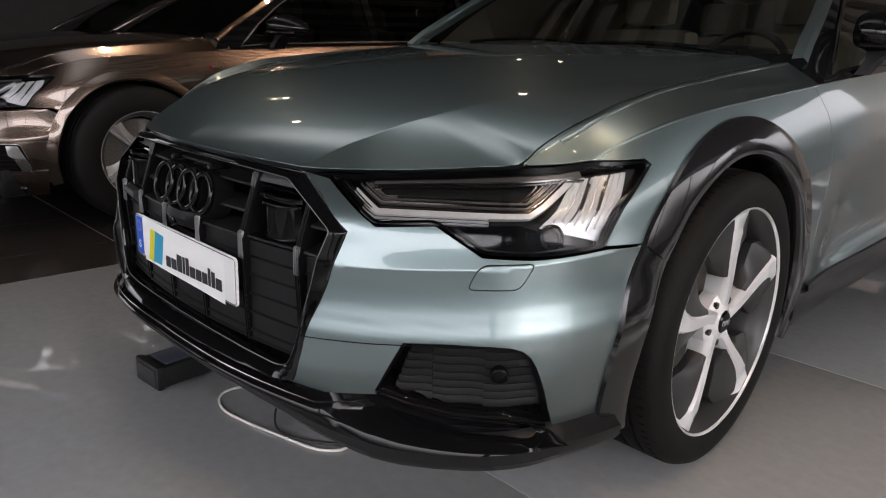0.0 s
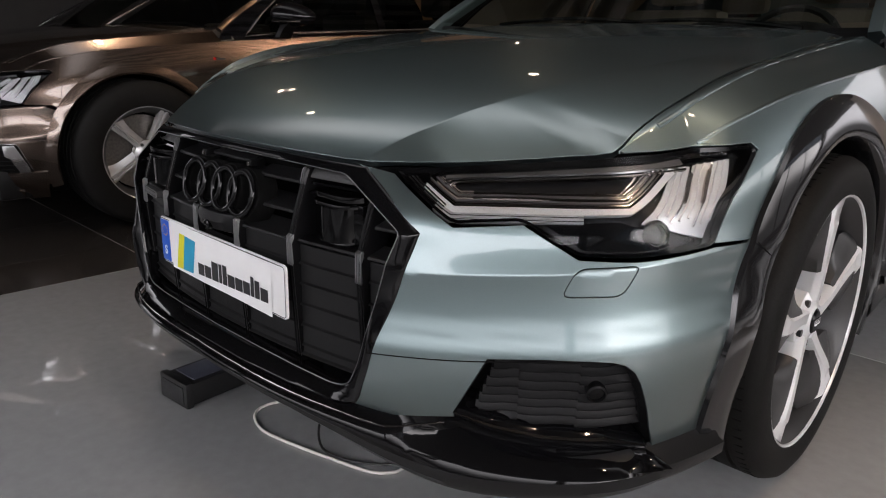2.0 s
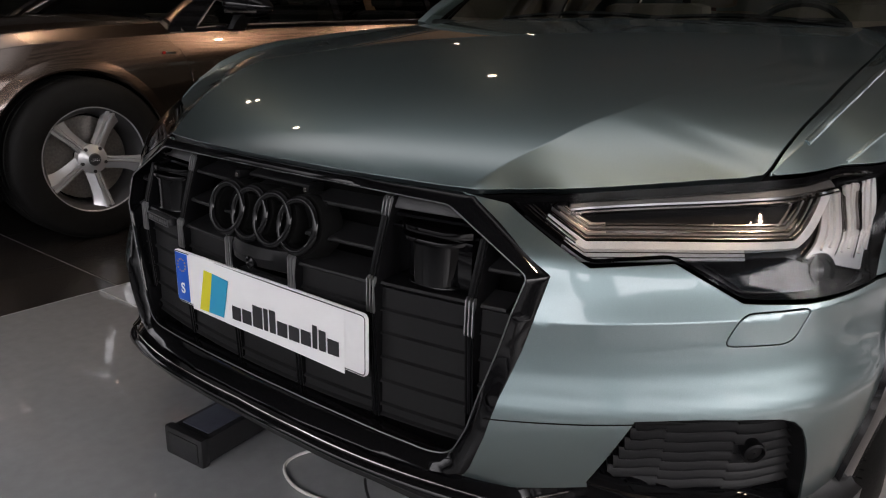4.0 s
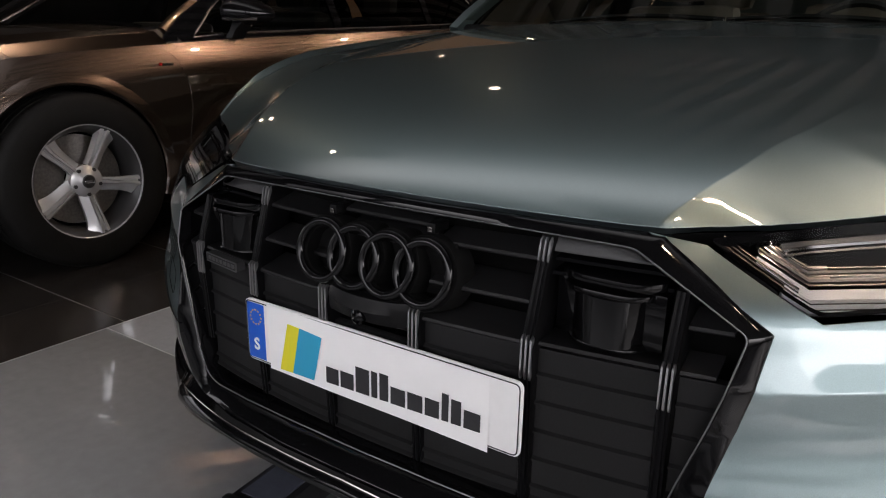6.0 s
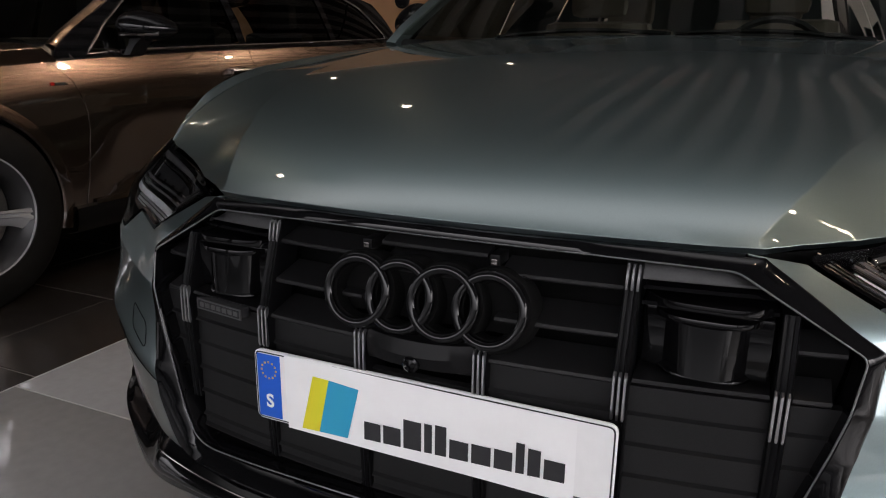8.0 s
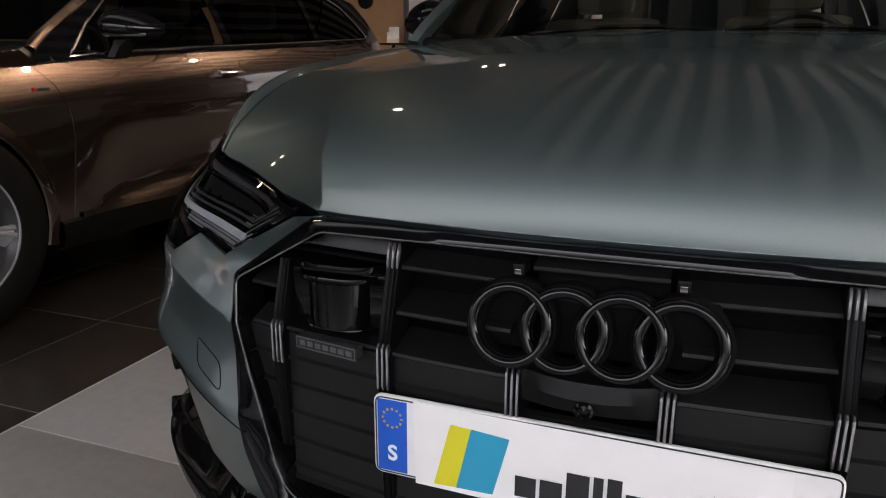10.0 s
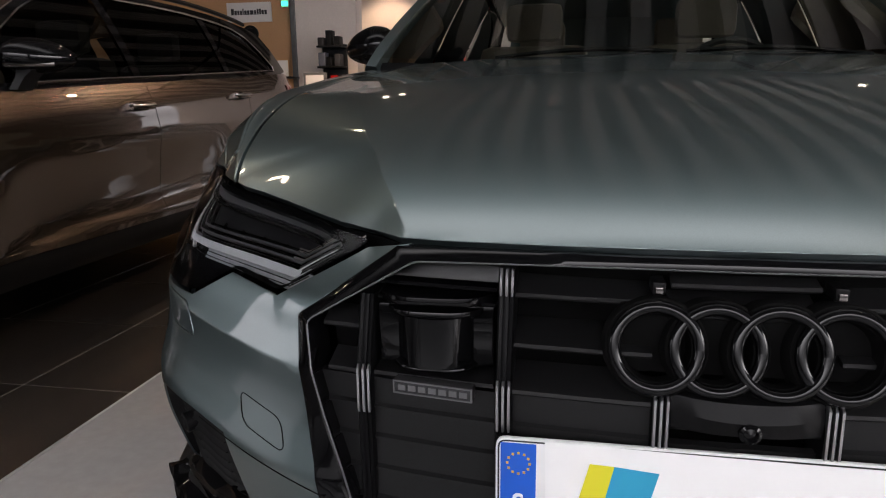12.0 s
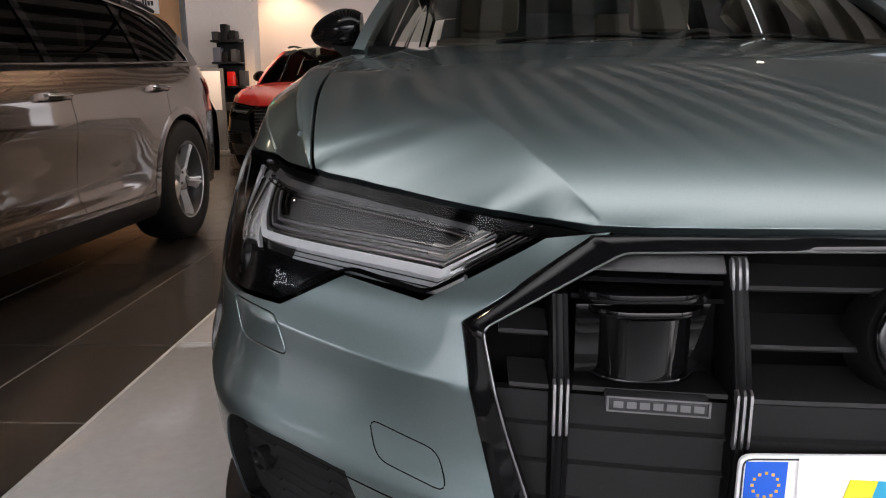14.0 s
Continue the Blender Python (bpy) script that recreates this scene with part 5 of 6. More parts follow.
def cabin(car, paint, pillar_paint, arch_radius, trim, seats):
    # doors and rear quarter
    front_edge = [(at_y(1.405), waist(1.405)), (at_y(1.475), 0.85), (at_y(1.51), 0.76), (at_y(1.515), 0.65), (at_y(1.48), 0.42), (at_y(1.455), 0.315)]
    mid = [(at_y(2.66), 0.315), (at_y(2.66), 0.6), (at_y(2.63), waist(2.63))]
    door = skin("front_door", body, front_edge + mid + [(at_y(y), waist(y)) for y in np.linspace(2.55, 1.5, 12)], car, paint, (0.04, 0.022), lip=0.008, edge_step=0.02)
    ring = arch(arch_radius, 4, 62, REAR_HUB_Y, 18)
    mid2 = [(at_y(2.636), waist(2.636)), (at_y(2.666), 0.6), (at_y(2.666), 0.315)]
    end = [(at_y(3.70), waist(3.70))]
    rear = skin("rear_door", body, mid2 + [(at_y(3.40), 0.315)] + ring + end + [(at_y(y), waist(y)) for y in np.linspace(3.6, 2.7, 10)], car, paint, (0.04, 0.022), lip=0.008, edge_step=0.02)
    ring = arch(arch_radius, 62.6, 190, REAR_HUB_Y, 30)
    quarter = skin("rear_quarter", body, [(at_y(3.707), waist(3.707))] + ring + [(at_y(4.5), 0.30), (ARC[-1] - 0.02, 0.30), (ARC[-1] - 0.02, 1.08)] + [(at_y(y), waist(y)) for y in np.linspace(4.4, 3.75, 8)], car, paint, (0.04, 0.022), lip=0.008, edge_step=0.02)
    for ob, y, z in ((door, 2.50, 0.880), (rear, 3.57, 0.925)):
        s = at_y(y)
        c = off_body(s, z, 0.0)
        pts = [c + Vector((0.004, -0.095, 0)), c + Vector((0.034, -0.085, 0.002)), c + Vector((0.042, -0.03, 0.003)), c + Vector((0.042, 0.04, 0.003)), c + Vector((0.030, 0.09, 0.002)), c + Vector((0.002, 0.1, 0))]
        line = spline(pts, 0.012)
        rows = [[p + Vector((dx, 0, dz)) for dx, dz in ((0.008, 0.014), (0.011, 0.0), (0.008, -0.016), (-0.006, -0.014), (-0.006, 0.013))] for p in line]
        hnd = part("door_handle", fix(loft(rows, closed=True, cap=True)), paint, ob)
        part("handle_strip", tube([p + Vector((0.010, 0, 0.004)) for p in line[1:-1]], 0.0065, 8), CHROME, hnd, "chrome handle strip")
        rows = [[c + Vector((o, r * 0.085 * math.cos(a * math.pi / 10), r * 0.024 * math.sin(a * math.pi / 10))) for a in range(20)] for r, o in ((1.0, 0.001), (0.8, -0.008), (0.05, -0.014))]
        part("handle_recess", fix(loft(rows, closed=True)), paint, ob)
    for ob in (door, rear, quarter):
        mirror_tree(ob, car)
    # sill
    rows = [[body(at_y(y), 0.34) + Vector((o, 0, dz)) for o, dz in ((-0.004, 0.0), (0.010, -0.015), (0.012, -0.07), (-0.01, -0.12), (-0.08, -0.135))] for y in np.linspace(1.40, 3.42, 30)]
    sill = part("sill", fix(loft(rows)), trim, car)
    mirrored(sill, "sill", car)
    # a bright strip low on the doors
    rows = [[off_body(at_y(y), z, o) for z, o in ((0.352, 0.001), (0.350, 0.012), (0.330, 0.014), (0.325, 0.001))] for y in np.linspace(1.50, 3.38, 30)]
    moulding = part("sill_moulding", fix(loft(rows)), trim if trim is not SATIN else paint, car)
    mirrored(moulding, "sill_moulding", car)
    # frame of the side windows
    outer = [(1.44, waist(1.44) - 0.004)] + [(y, ROOF_Z(y)) for y in (1.50, 1.62, 1.75, 1.87, 2.0, 2.12, 2.25, 2.45, 2.7, 3.05, 3.4, 3.7, 4.0, 4.2, 4.35)] + [(4.48, 1.25), (4.60, 1.10)] + [(y, waist(y) - 0.002) for y in (4.45, 4.2, 3.9, 3.6, 3.3, 3.0, 2.7, 2.4, 2.1, 1.8, 1.6)]
    hole = [(1.60, waist(1.60) + 0.018), (1.75, 1.09), (1.9, 1.195), (2.05, 1.28), (2.22, 1.355), (2.45, 1.393), (2.7, 1.405), (3.05, 1.408), (3.4, 1.40), (3.7, 1.378), (3.9, 1.355), (4.05, 1.31), (4.19, 1.22), (4.315, 1.125), (4.30, 1.10)] + [(y, waist(y) + 0.026) for y in (4.1, 3.8, 3.5, 3.2, 2.9, 2.6, 2.3, 2.0, 1.8)]
    side = skin("side_frame", side_glass_surface, outer[::-1], car, PIANO, (0.04, 0.03), holes=(hole,), lip=0.012, edge_step=0.03)
    ring = tube([side_glass_surface(y, z) + Vector((0.003, 0, 0)) for y, z in densify([Vector(p) for p in hole], 0.05)], 0.006, 6, True)
    part("window_trim", ring, CHROME if trim is SATIN else DARKCHROME, side, "bright window surround")
    for a, b in ((1.60, 2.60), (2.62, 3.52), (3.54, 4.32)):
        pane = [p for p in densify([Vector(q) for q in hole], 0.04) if a <= p.x <= b]
        c = sum(pane, Vector((0, 0))) / len(pane)
        pane.sort(key=lambda p: math.atan2(p.y - c.y, p.x - c.x))
        skin("side_window", side_glass_surface, pane, side, SCREEN if seats is TAN and a < 2 else PRIVACY, (0.08, 0.06), lip=0.0, offset=-0.006, edge_step=0.04)
    for y in (2.61, 3.53):
        rows = [[side_glass_surface(y + dy, z) + Vector((0.0005, 0, 0)) for dy in (-0.03, 0.03)] for z in np.linspace(waist(y) + 0.02, ROOF_Z(y) - 0.03, 10)]
        part("window_post", fix(loft(rows)), PIANO, side)
    mirror_tree(side, car)
    # roof, windscreen, tailgate
    rows = []
    for y in (2.22, 2.35, 2.6, 3.0, 3.4, 3.8, 4.1, 4.36):
        e = side_glass_surface(y, ROOF_Z(y))
        rows.append([Vector((e.x * u, y - (0.0 if y > 2.25 else 0.02 * (u * u - 1) + 0.02), e.z + 0.045 * (1 - u * u) - 0.0)) for u in np.linspace(-1, 1, 17)])
    part("roof", fix(loft(rows)), paint, car)
    for k in (-1, 1):
        rail = [side_glass_surface(y, ROOF_Z(y)) for y in np.linspace(2.35, 4.2, 14)]
        part("roof_rail", tube([Vector((k * (p.x - 0.03), p.y, p.z + 0.035)) for p in rail], 0.014, 6), SATIN, car)
    rows = []
    for t in np.linspace(0, 1, 9):
        y_side = 1.50 + (2.22 - 1.50) * t
        e = side_glass_surface(y_side, ROOF_Z(y_side))
        rows.append([Vector((e.x * u * 0.985, y_side - (0.12 - 0.02 * t) * (1 - u * u), e.z - 0.02 * (1 - t) * (1 - u * u) + 0.045 * t * (1 - u * u))) for u in np.linspace(-1, 1, 17)])
    part("windscreen", fix(loft(rows)), SCREEN, car, "raked tinted windscreen")
    for k in (-1, 1):
        rows = []
        for t in np.linspace(0, 1, 12):
            y = 1.47 + (2.24 - 1.47) * t
            e = side_glass_surface(y, max(ROOF_Z(max(y, 1.5)) - max(0, 1.5 - y) * 1.0, waist(y) + 0.004))
            rows.append([Vector((k * (e.x + dx), y + dy, e.z + dz)) for dx, dy, dz in ((0.002, 0.02, -0.03), (0.008, 0.002, -0.006), (0.0, -0.014, 0.006), (-0.032, -0.014, 0.002), (-0.036, 0.02, -0.02))])
        part("screen_pillar", fix(loft(rows, closed=True, cap=True)), pillar_paint, car)
    rows = []
    for y, z in ((4.36, 1.36), (4.52, 1.25), (4.68, 1.10), (4.80, 0.98), (4.86, 0.75), (4.88, 0.55), (4.84, 0.32)):
        half = 0.62 + (1.36 - z) * 0.28 if z > 0.75 else 0.80
        rows.append([Vector((u * half, y + (0.06 if z < 1.3 else -0.01) * (1 - u * u), z + (0.045 * (1 - u * u) if z > 1.3 else 0))) for u in np.linspace(-1, 1, 13)])
    part("tailgate", fix(loft(rows)), paint, car)
    for k in (-1, 1):
        rows = []
        for s in np.linspace(at_y(4.38), ARC[-1] - 0.03, 10):
            rows.append([off_body(s, z, 0.006) for z in (0.90, 0.95, 1.0)])
        rear_lamp = fix(loft([[Vector((k * p.x, p.y, p.z)) for p in r] for r in rows]))
        part("rear_lamp", rear_lamp, REDLENS, car, "red rear lamp")
    # scuttle and wipers
    rows = [[Vector((u * 0.70, 1.398 + 0.055 * u * u, bonnet(u * 0.66, 1.40).z - 0.022)), Vector((u * 0.71, 1.46 + 0.05 * u * u, bonnet(u * 0.66, 1.40).z - 0.012))] for u in np.linspace(-1, 1, 21)]
    part("scuttle", fix(loft(rows)), SATIN, car)
    for k in (-1, 1):
        corner = [[(k * 0.55, 1.43, bonnet(0.55, 1.40).z - 0.02), (k * 0.66, 1.452, bonnet(0.66, 1.40).z - 0.012), (k * 0.75, 1.458, 0.972), (k * 0.872, 1.452, waist(1.45) - 0.004)],
                  [(k * 0.58, 1.50, 0.99), (k * 0.70, 1.50, 1.004), (k * 0.80, 1.51, 1.006), (k * 0.866, 1.53, waist(1.53) + 0.004)]]
        part("scuttle_corner", fix(loft([[Vector(p) for p in r] for r in corner])), SATIN, car)
    for x0, x1 in ((-0.42, 0.10), (0.12, 0.62)):
        pts = [(x0 + (x1 - x0) * t, 1.43 + 0.05 * t, bonnet(min(0.6, abs(x0 + (x1 - x0) * t)), 1.40).z + 0.004 + 0.012 * math.sin(t * 3.1)) for t in np.linspace(0, 1, 10)]
        w = part("wiper", tube(pts, 0.006, 5), SATIN, car)
        part("wiper_blade", tube([(a, b + 0.015, c + 0.004) for a, b, c in pts[3:]], 0.004, 4), VOID, w)
    # cabin
    part("dashboard", box((-0.68, 1.62, 0.72), (0.68, 1.98, 0.985), 0.04), seats, car)
    part("cabin_floor", box((-0.78, 1.55, 0.30), (0.78, 4.4, 0.55), 0.02), DARKCLOTH, car)
    part("instrument_hood", box((0.18, 1.70, 0.96), (0.58, 1.95, 1.03), 0.03), DARKCLOTH, car)
    wheel_ring = [Matrix.Translation((0.38, 2.08, 0.93)) @ Matrix.Rotation(radians(-25), 4, "X") @ Vector((0.18 * math.cos(a), 0, 0.18 * math.sin(a))) for a in np.linspace(0, 2 * math.pi, 25)[:-1]]
    part("steering_wheel", tube(wheel_ring, 0.014, 6, True), DARKCLOTH, car)
    for x in (-0.38, 0.38):
        for y in (2.65, 3.5):
            part("seat_back", box((x - 0.25, y, 0.55), (x + 0.25, y + 0.16, 1.12), 0.05), seats, car)
            part("headrest", box((x - 0.13, y + 0.03, 1.14), (x + 0.13, y + 0.13, 1.31), 0.04), seats, car)
            part("seat", box((x - 0.26, y - 0.45, 0.50), (x + 0.26, y + 0.05, 0.68), 0.05), seats, car)
    part("rear_mirror", box((-0.11, 2.02, 1.27), (0.11, 2.05, 1.34), 0.012), DARKCLOTH, car)


def door_mirror(car, mat, lower):
    """The mirror on the +x side: a rounded shell on a foot."""
    rows = []
    fat = pchip([0, 0.12, 0.35, 0.65, 0.85, 0.95, 1.0], [0.72, 0.90, 1.0, 0.84, 0.58, 0.36, 0.14])
    for t in np.linspace(0, 1, 16):
        k = fat(t)
        x, y, z = 0.845 + 0.195 * t, 1.85 + 0.10 * t ** 1.3, 1.082 - 0.012 * t
        hz, hy = 0.074 * k, 0.085 * k
        rows.append([(x, y - hy * math.cos(a) * (1.25 if math.cos(a) > 0 else 0.5), z + hz * math.sin(a) * (1.0 if math.sin(a) > 0 else 0.85)) for a in np.linspace(0, 2 * math.pi, 25)[:-1]])
    shell = part("door_mirror", fix(loft(rows, closed=True, cap=True)), mat, car)
    bar = [(0.870 + 0.13 * t, 1.772 + 0.10 * t ** 1.5, 1.044 + 0.004 * t) for t in np.linspace(0, 1, 10)]
    part("mirror_trim", tube(bar, 0.010, 8), lower, shell)
    foot = [[(0.868 + dx, 1.84 + dy, 0.955) for dx, dy in ((0, -0.06), (0.02, -0.04), (0.02, 0.04), (0, 0.06))], [(0.885 + dx, 1.85 + dy, 1.0) for dx, dy in ((0, -0.05), (0.03, -0.04), (0.03, 0.04), (0, 0.05))],
            [(0.90 + dx, 1.86 + dy, 1.03) for dx, dy in ((-0.02, -0.045), (0.05, -0.04), (0.05, 0.04), (-0.02, 0.045))]]
    part("mirror_foot", fix(loft(foot, closed=True, cap=True)), SATIN, shell)
    mirror_tree(shell, car)


def road_wheels(car, style, lip=0.282, back=0.0):
    for y in (HUB_Y + back, REAR_HUB_Y):
        w = wheel(car, style, lip=lip, hub=(0.936, y, HUB_Z))
        tw = copy_thing(w, Matrix.Translation((-0.936, y, HUB_Z)) @ Matrix.Rotation(math.pi, 4, "Z"))
        tw.parent = car


def plain_arches(car, paint, radius):
    for hub_y in (HUB_Y, REAR_HUB_Y):
        rows, liner = [], []
        for i in range(49):
            a = radians(-16 + 212 * i / 48)
            line = []
            for r, out in ((radius + 0.05, 0.001), (radius + 0.02, 0.007), (radius + 0.004, 0.008), (radius - 0.004, 0.002), (radius - 0.004, -0.05)):
                y, z = hub_y - r * math.cos(a), HUB_Z + r * math.sin(a)
                s = at_y(y)
                line.append(off_body(s, max(z, 0.2), out) if out > -0.01 else body(s, max(z, 0.2)) + Vector((out, 0, 0)))
            rows.append(line)
            y, z = hub_y - radius * math.cos(a), HUB_Z + radius * math.sin(a)
            liner.append([(0.88, y, z), (0.6, y, z), (0.55, hub_y, HUB_Z)])
        ob = part("arch_lip", fix(loft(rows)), paint, car)
        mirrored(ob, "arch_lip", car)
        ob = part("arch_liner", fix(loft(liner)), VOID, car)
        mirrored(ob, "arch_liner", car)


def under_body(car):
    part("underbody", box((-0.72, 0.30, 0.19), (0.72, 4.7, 0.30), 0.02), VOID, car)
    part("engine_shield", box((-0.50, 0.16, 0.30), (0.50, 1.3, 0.62), 0.05), VOID, car)


# the raised estate on the grey stage
main_car = thing("estate_car", "sage green metallic estate car with black grille on grey stage", "car")
front_end(main_car, GREEN, 0.488)
grille(main_car)
number_plate(main_car)
lower_front(main_car)
cabin(main_car, GREEN, GREEN, 0.488, SKID, TAN)
door_mirror(main_car, PIANO, PIANO)
road_wheels(main_car, "turbine")
under_body(main_car)

# the second estate beside it, on the dark tiles
FLOOR_Z = -0.012
second = thing("estate_car", "taupe grey metallic estate car with silver wheels parked on dark tiles", "car")
front_end(second, BROWN, 0.400)
cabin(second, BROWN, BROWN, 0.400, SATIN, DARKCLOTH)
door_mirror(second, PIANO, DARKCHROME)
road_wheels(second, "five", 0.236, 0.032)
plain_arches(second, BROWN, 0.400)
under_body(second)
for name, lo_hi, mat in (("grille_block", ((-0.44, 0.055, 0.32), (0.44, 0.14, 0.72)), PIANO), ("lower_intake", ((-0.86, 0.30, 0.20), (0.86, 0.5, 0.34)), SATIN)):
    part(name, box(*lo_hi, 0.02), mat, second)
for z in np.linspace(0.36, 0.69, 10):
    part("grille_bar", box((-0.43, 0.045, z - 0.005), (0.43, 0.075, z + 0.005), 0.002), CHROME, second)
for k in (-1, 1):
    deep = fix(loft([[Vector((k * p.x, p.y, p.z)) for p in (off_body(q[0], q[1], -0.05) for q in densify(xs(FOG) + xs(FOG_LOW), 0.02))], [Vector((k * 0.7, 0.35, 0.36))] * len(densify(xs(FOG) + xs(FOG_LOW), 0.02))], closed=True))
    side_intake = part("side_intake", deep, SATIN, second)
    outline = rounded([Vector(p) for p in ((0.66, 0.44), (0.94, 0.463), (1.015, 0.461), (1.068, 0.326), (1.05, 0.313), (0.90, 0.315), (0.66, 0.325))], 0.012, 3)
    mesh_panel = skin("intake_mesh", body, outline, side_intake, VOID, (0.02, 0.02), lip=0.004, offset=0.0025)
    frame_line = [off_body(p.x, p.y, 0.005) for p in densify(outline, 0.01) if p.x > 0.92]
    frame_line = sorted(frame_line, key=lambda p: math.atan2(p.z - 0.39, p.y - 0.34))
    part("intake_edge", tube(frame_line, 0.0022, 5), CHROME, mesh_panel)
    for z in (0.345, 0.365, 0.385, 0.41, 0.435):
        part("mesh_bar", tube([off_body(q, z, 0.004) for q in np.linspace(0.70, 0.99, 12)], 0.003, 5), SATIN, mesh_panel)
    blade_loop = [Vector(p) for p in ((0.962, 0.456), (1.004, 0.455), (1.018, 0.425), (1.052, 0.348), (1.052, 0.330), (1.012, 0.334), (0.985, 0.395), (0.965, 0.410))]
    skin("bright_blade", body, blade_loop, side_intake, CHROME, (0.01, 0.01), lip=0.012, offset=0.014, label="bright metal intake blade")
    if k < 0:
        for o in list(side_intake.children_recursive):
            o.data.transform(Matrix.Diagonal((-1, 1, 1, 1)))
            o.data.flip_normals()
    rows = []
    for i in range(31):
        s, z = curve_at(i / 30, xs([(0, 0.30), (0.3, 0.29), (0.5, 0.29), (0.6, 0.30), (0.72, 0.292), (0.81, 0.292), (0.872, 0.26)]))
        rows.append([Vector((k * p.x, p.y, p.z)) for p in (off_body(s, z, 0.0), off_body(s, z - 0.02, 0.014), off_body(s, z - 0.05, 0.012), off_body(s, z - 0.07, -0.02))])
    part("bumper_lip", fix(loft(rows)), BROWN, second)
    rows = [[Vector((k * p.x, p.y, p.z)) for p in (off_body(q, 0.335, -0.004), off_body(q, 0.325, 0.006), off_body(q, 0.27, 0.010), off_body(q, 0.20, 0.002), off_body(q, 0.185, -0.04))] for q in np.linspace(0.55, at_y(0.50), 30)]
    part("lower_bumper", fix(loft(rows)), BROWN, second)
badge_bm = bmesh.new()
add_box(badge_bm, (-0.001, -0.045, -0.006), (0.003, 0.010, 0.006), 0.0015, Matrix.Translation(off_body(at_y(1.43), 0.838, 0.001)))
side_badge = part("side_badge", badge_bm, CHROME, second, "small bright wing badge")
part("red_mark", box((-0.001, -0.06, -0.006), (0.0032, -0.046, 0.006), 0.0015, Matrix.Translation(off_body(at_y(1.43), 0.838, 0.001))), REDLENS, side_badge)
second.location = (-3.15, -0.124, FLOOR_Z)


def repaint(ob, swaps):
    """Give a copied car another paint, on the objects and not on the shared meshes."""
    for o in ob.children_recursive:
        for slot in o.material_slots:
            if slot.material in swaps:
                want = swaps[slot.material]
                slot.link = "OBJECT"
                slot.material = want


third = copy_thing(second, Matrix.Translation((-6.1, 0.35, FLOOR_Z)))
tagged(third, "black estate car with bright trim parked on dark tiles", "car")
repaint(third, {BROWN: BLACK_PAINT})
small_car = copy_thing(second, Matrix.Translation((-2.42, 7.25, FLOOR_Z)) @ Matrix.Rotation(radians(-5), 4, "Z"))
small_car.name = "small_car"
small_car.scale = (0.93, 0.80, 1.04)
tagged(small_car, "bright red small car with black grille and glasshouse", "car")
repaint(small_car, {BROWN: RED})
for o in small_car.children_recursive:
    if o.name.startswith(("bumper", "washer_cover", "roof", "lower_bumper")) and not o.name.startswith("roof_rail"):
        o.material_slots[0].link = "OBJECT"
        o.material_slots[0].material = BLACK_PAINT

# ---- floor and stage ----
floor = tagged(link("floor", box((-14, -4.6, -0.2), (9, 16, -0.0145)), GROUT, None, False), "dark tiled showroom floor with pale joints", "floor", kind="structure")
EDGE = -1.535
tile_me = bpy.data.meshes.new("tile")
bm = box((-0.3, -0.3, -0.01), (0.3, 0.3, 0.0), 0.0015)
bm.to_mesh(tile_me)
bm.free()
tile_me.materials.append(TILE)
TX, TY, PITCH = -1.948, 0.555, 0.6105
for i in range(-7, 1):
    for j in range(-3, 21):
        x0, y0 = TX + i * PITCH, TY + j * PITCH
        t = new("tile", tile_me)
        t.parent = floor
        t.location = (x0 + PITCH / 2, y0 + PITCH / 2, FLOOR_Z)
        sx = 1.0
        if i == 0:
            wide = EDGE - 0.012 - x0
            t.location.x = x0 + wide / 2
            sx = (wide - 0.006) / 0.6
        t.scale = (sx * (PITCH - 0.006) / 0.6 if i else sx, (PITCH - 0.006) / 0.6, 1)
far = bmesh.new()
for i in range(-20, -7):
    for j in range(-8, 26):
        x0, y0 = TX + i * PITCH, TY + j * PITCH
        add_box(far, (x0 + 0.003, y0 + 0.003, FLOOR_Z - 0.01), (x0 + PITCH - 0.003, y0 + PITCH - 0.003, FLOOR_Z))
for i in range(-7, 1):
    for j in list(range(-8, -3)) + list(range(21, 26)):
        x0, y0 = TX + i * PITCH, TY + j * PITCH
        add_box(far, (x0 + 0.003, y0 + 0.003, FLOOR_Z - 0.01), (min(x0 + PITCH - 0.003, EDGE - 0.015), y0 + PITCH - 0.003, FLOOR_Z))
far_ob = link("far_tiles", far, TILE, floor, False)
tagged(far_ob, kind="stuff")

stage = tagged(link("stage", box((EDGE, -4.5, -0.013), (6.9, 13.5, -0.004)), STAGE_EDGE, None, False), "low grey gloss display stage", "platform", kind="structure")
for a in [0.47 + 1.3 * k for k in range(-4, 10)]:
    b = a + 1.3
    for c, d in ((EDGE + 0.006, 2.465), (2.468, 6.75)):
        part("stage_panel", box((c, a + 0.002, -0.012), (d, b - 0.002, 0.0), 0.0012), STAGE, stage)
for k in range(-3, 11):
    part("panel_seam", box((EDGE + 0.01, 0.4677 + 1.3 * k, -0.006), (6.7, 0.4723 + 1.3 * k, 0.0006)), STAGE_EDGE, stage)
part("panel_seam", box((2.4642, -4.4, -0.006), (2.4688, 13.4, 0.0006)), STAGE_EDGE, stage)
strip = part("edge_strip", box((EDGE - 0.011, -4.5, -0.0135), (EDGE - 0.001, 15.0, -0.0045), 0.002), STAGE_EDGE, stage)

# ---- hall ----


def wall(name, lo, hi, mat, label):
    return tagged(link(name, box(lo, hi), mat, None, False), label, "wall", kind="structure")


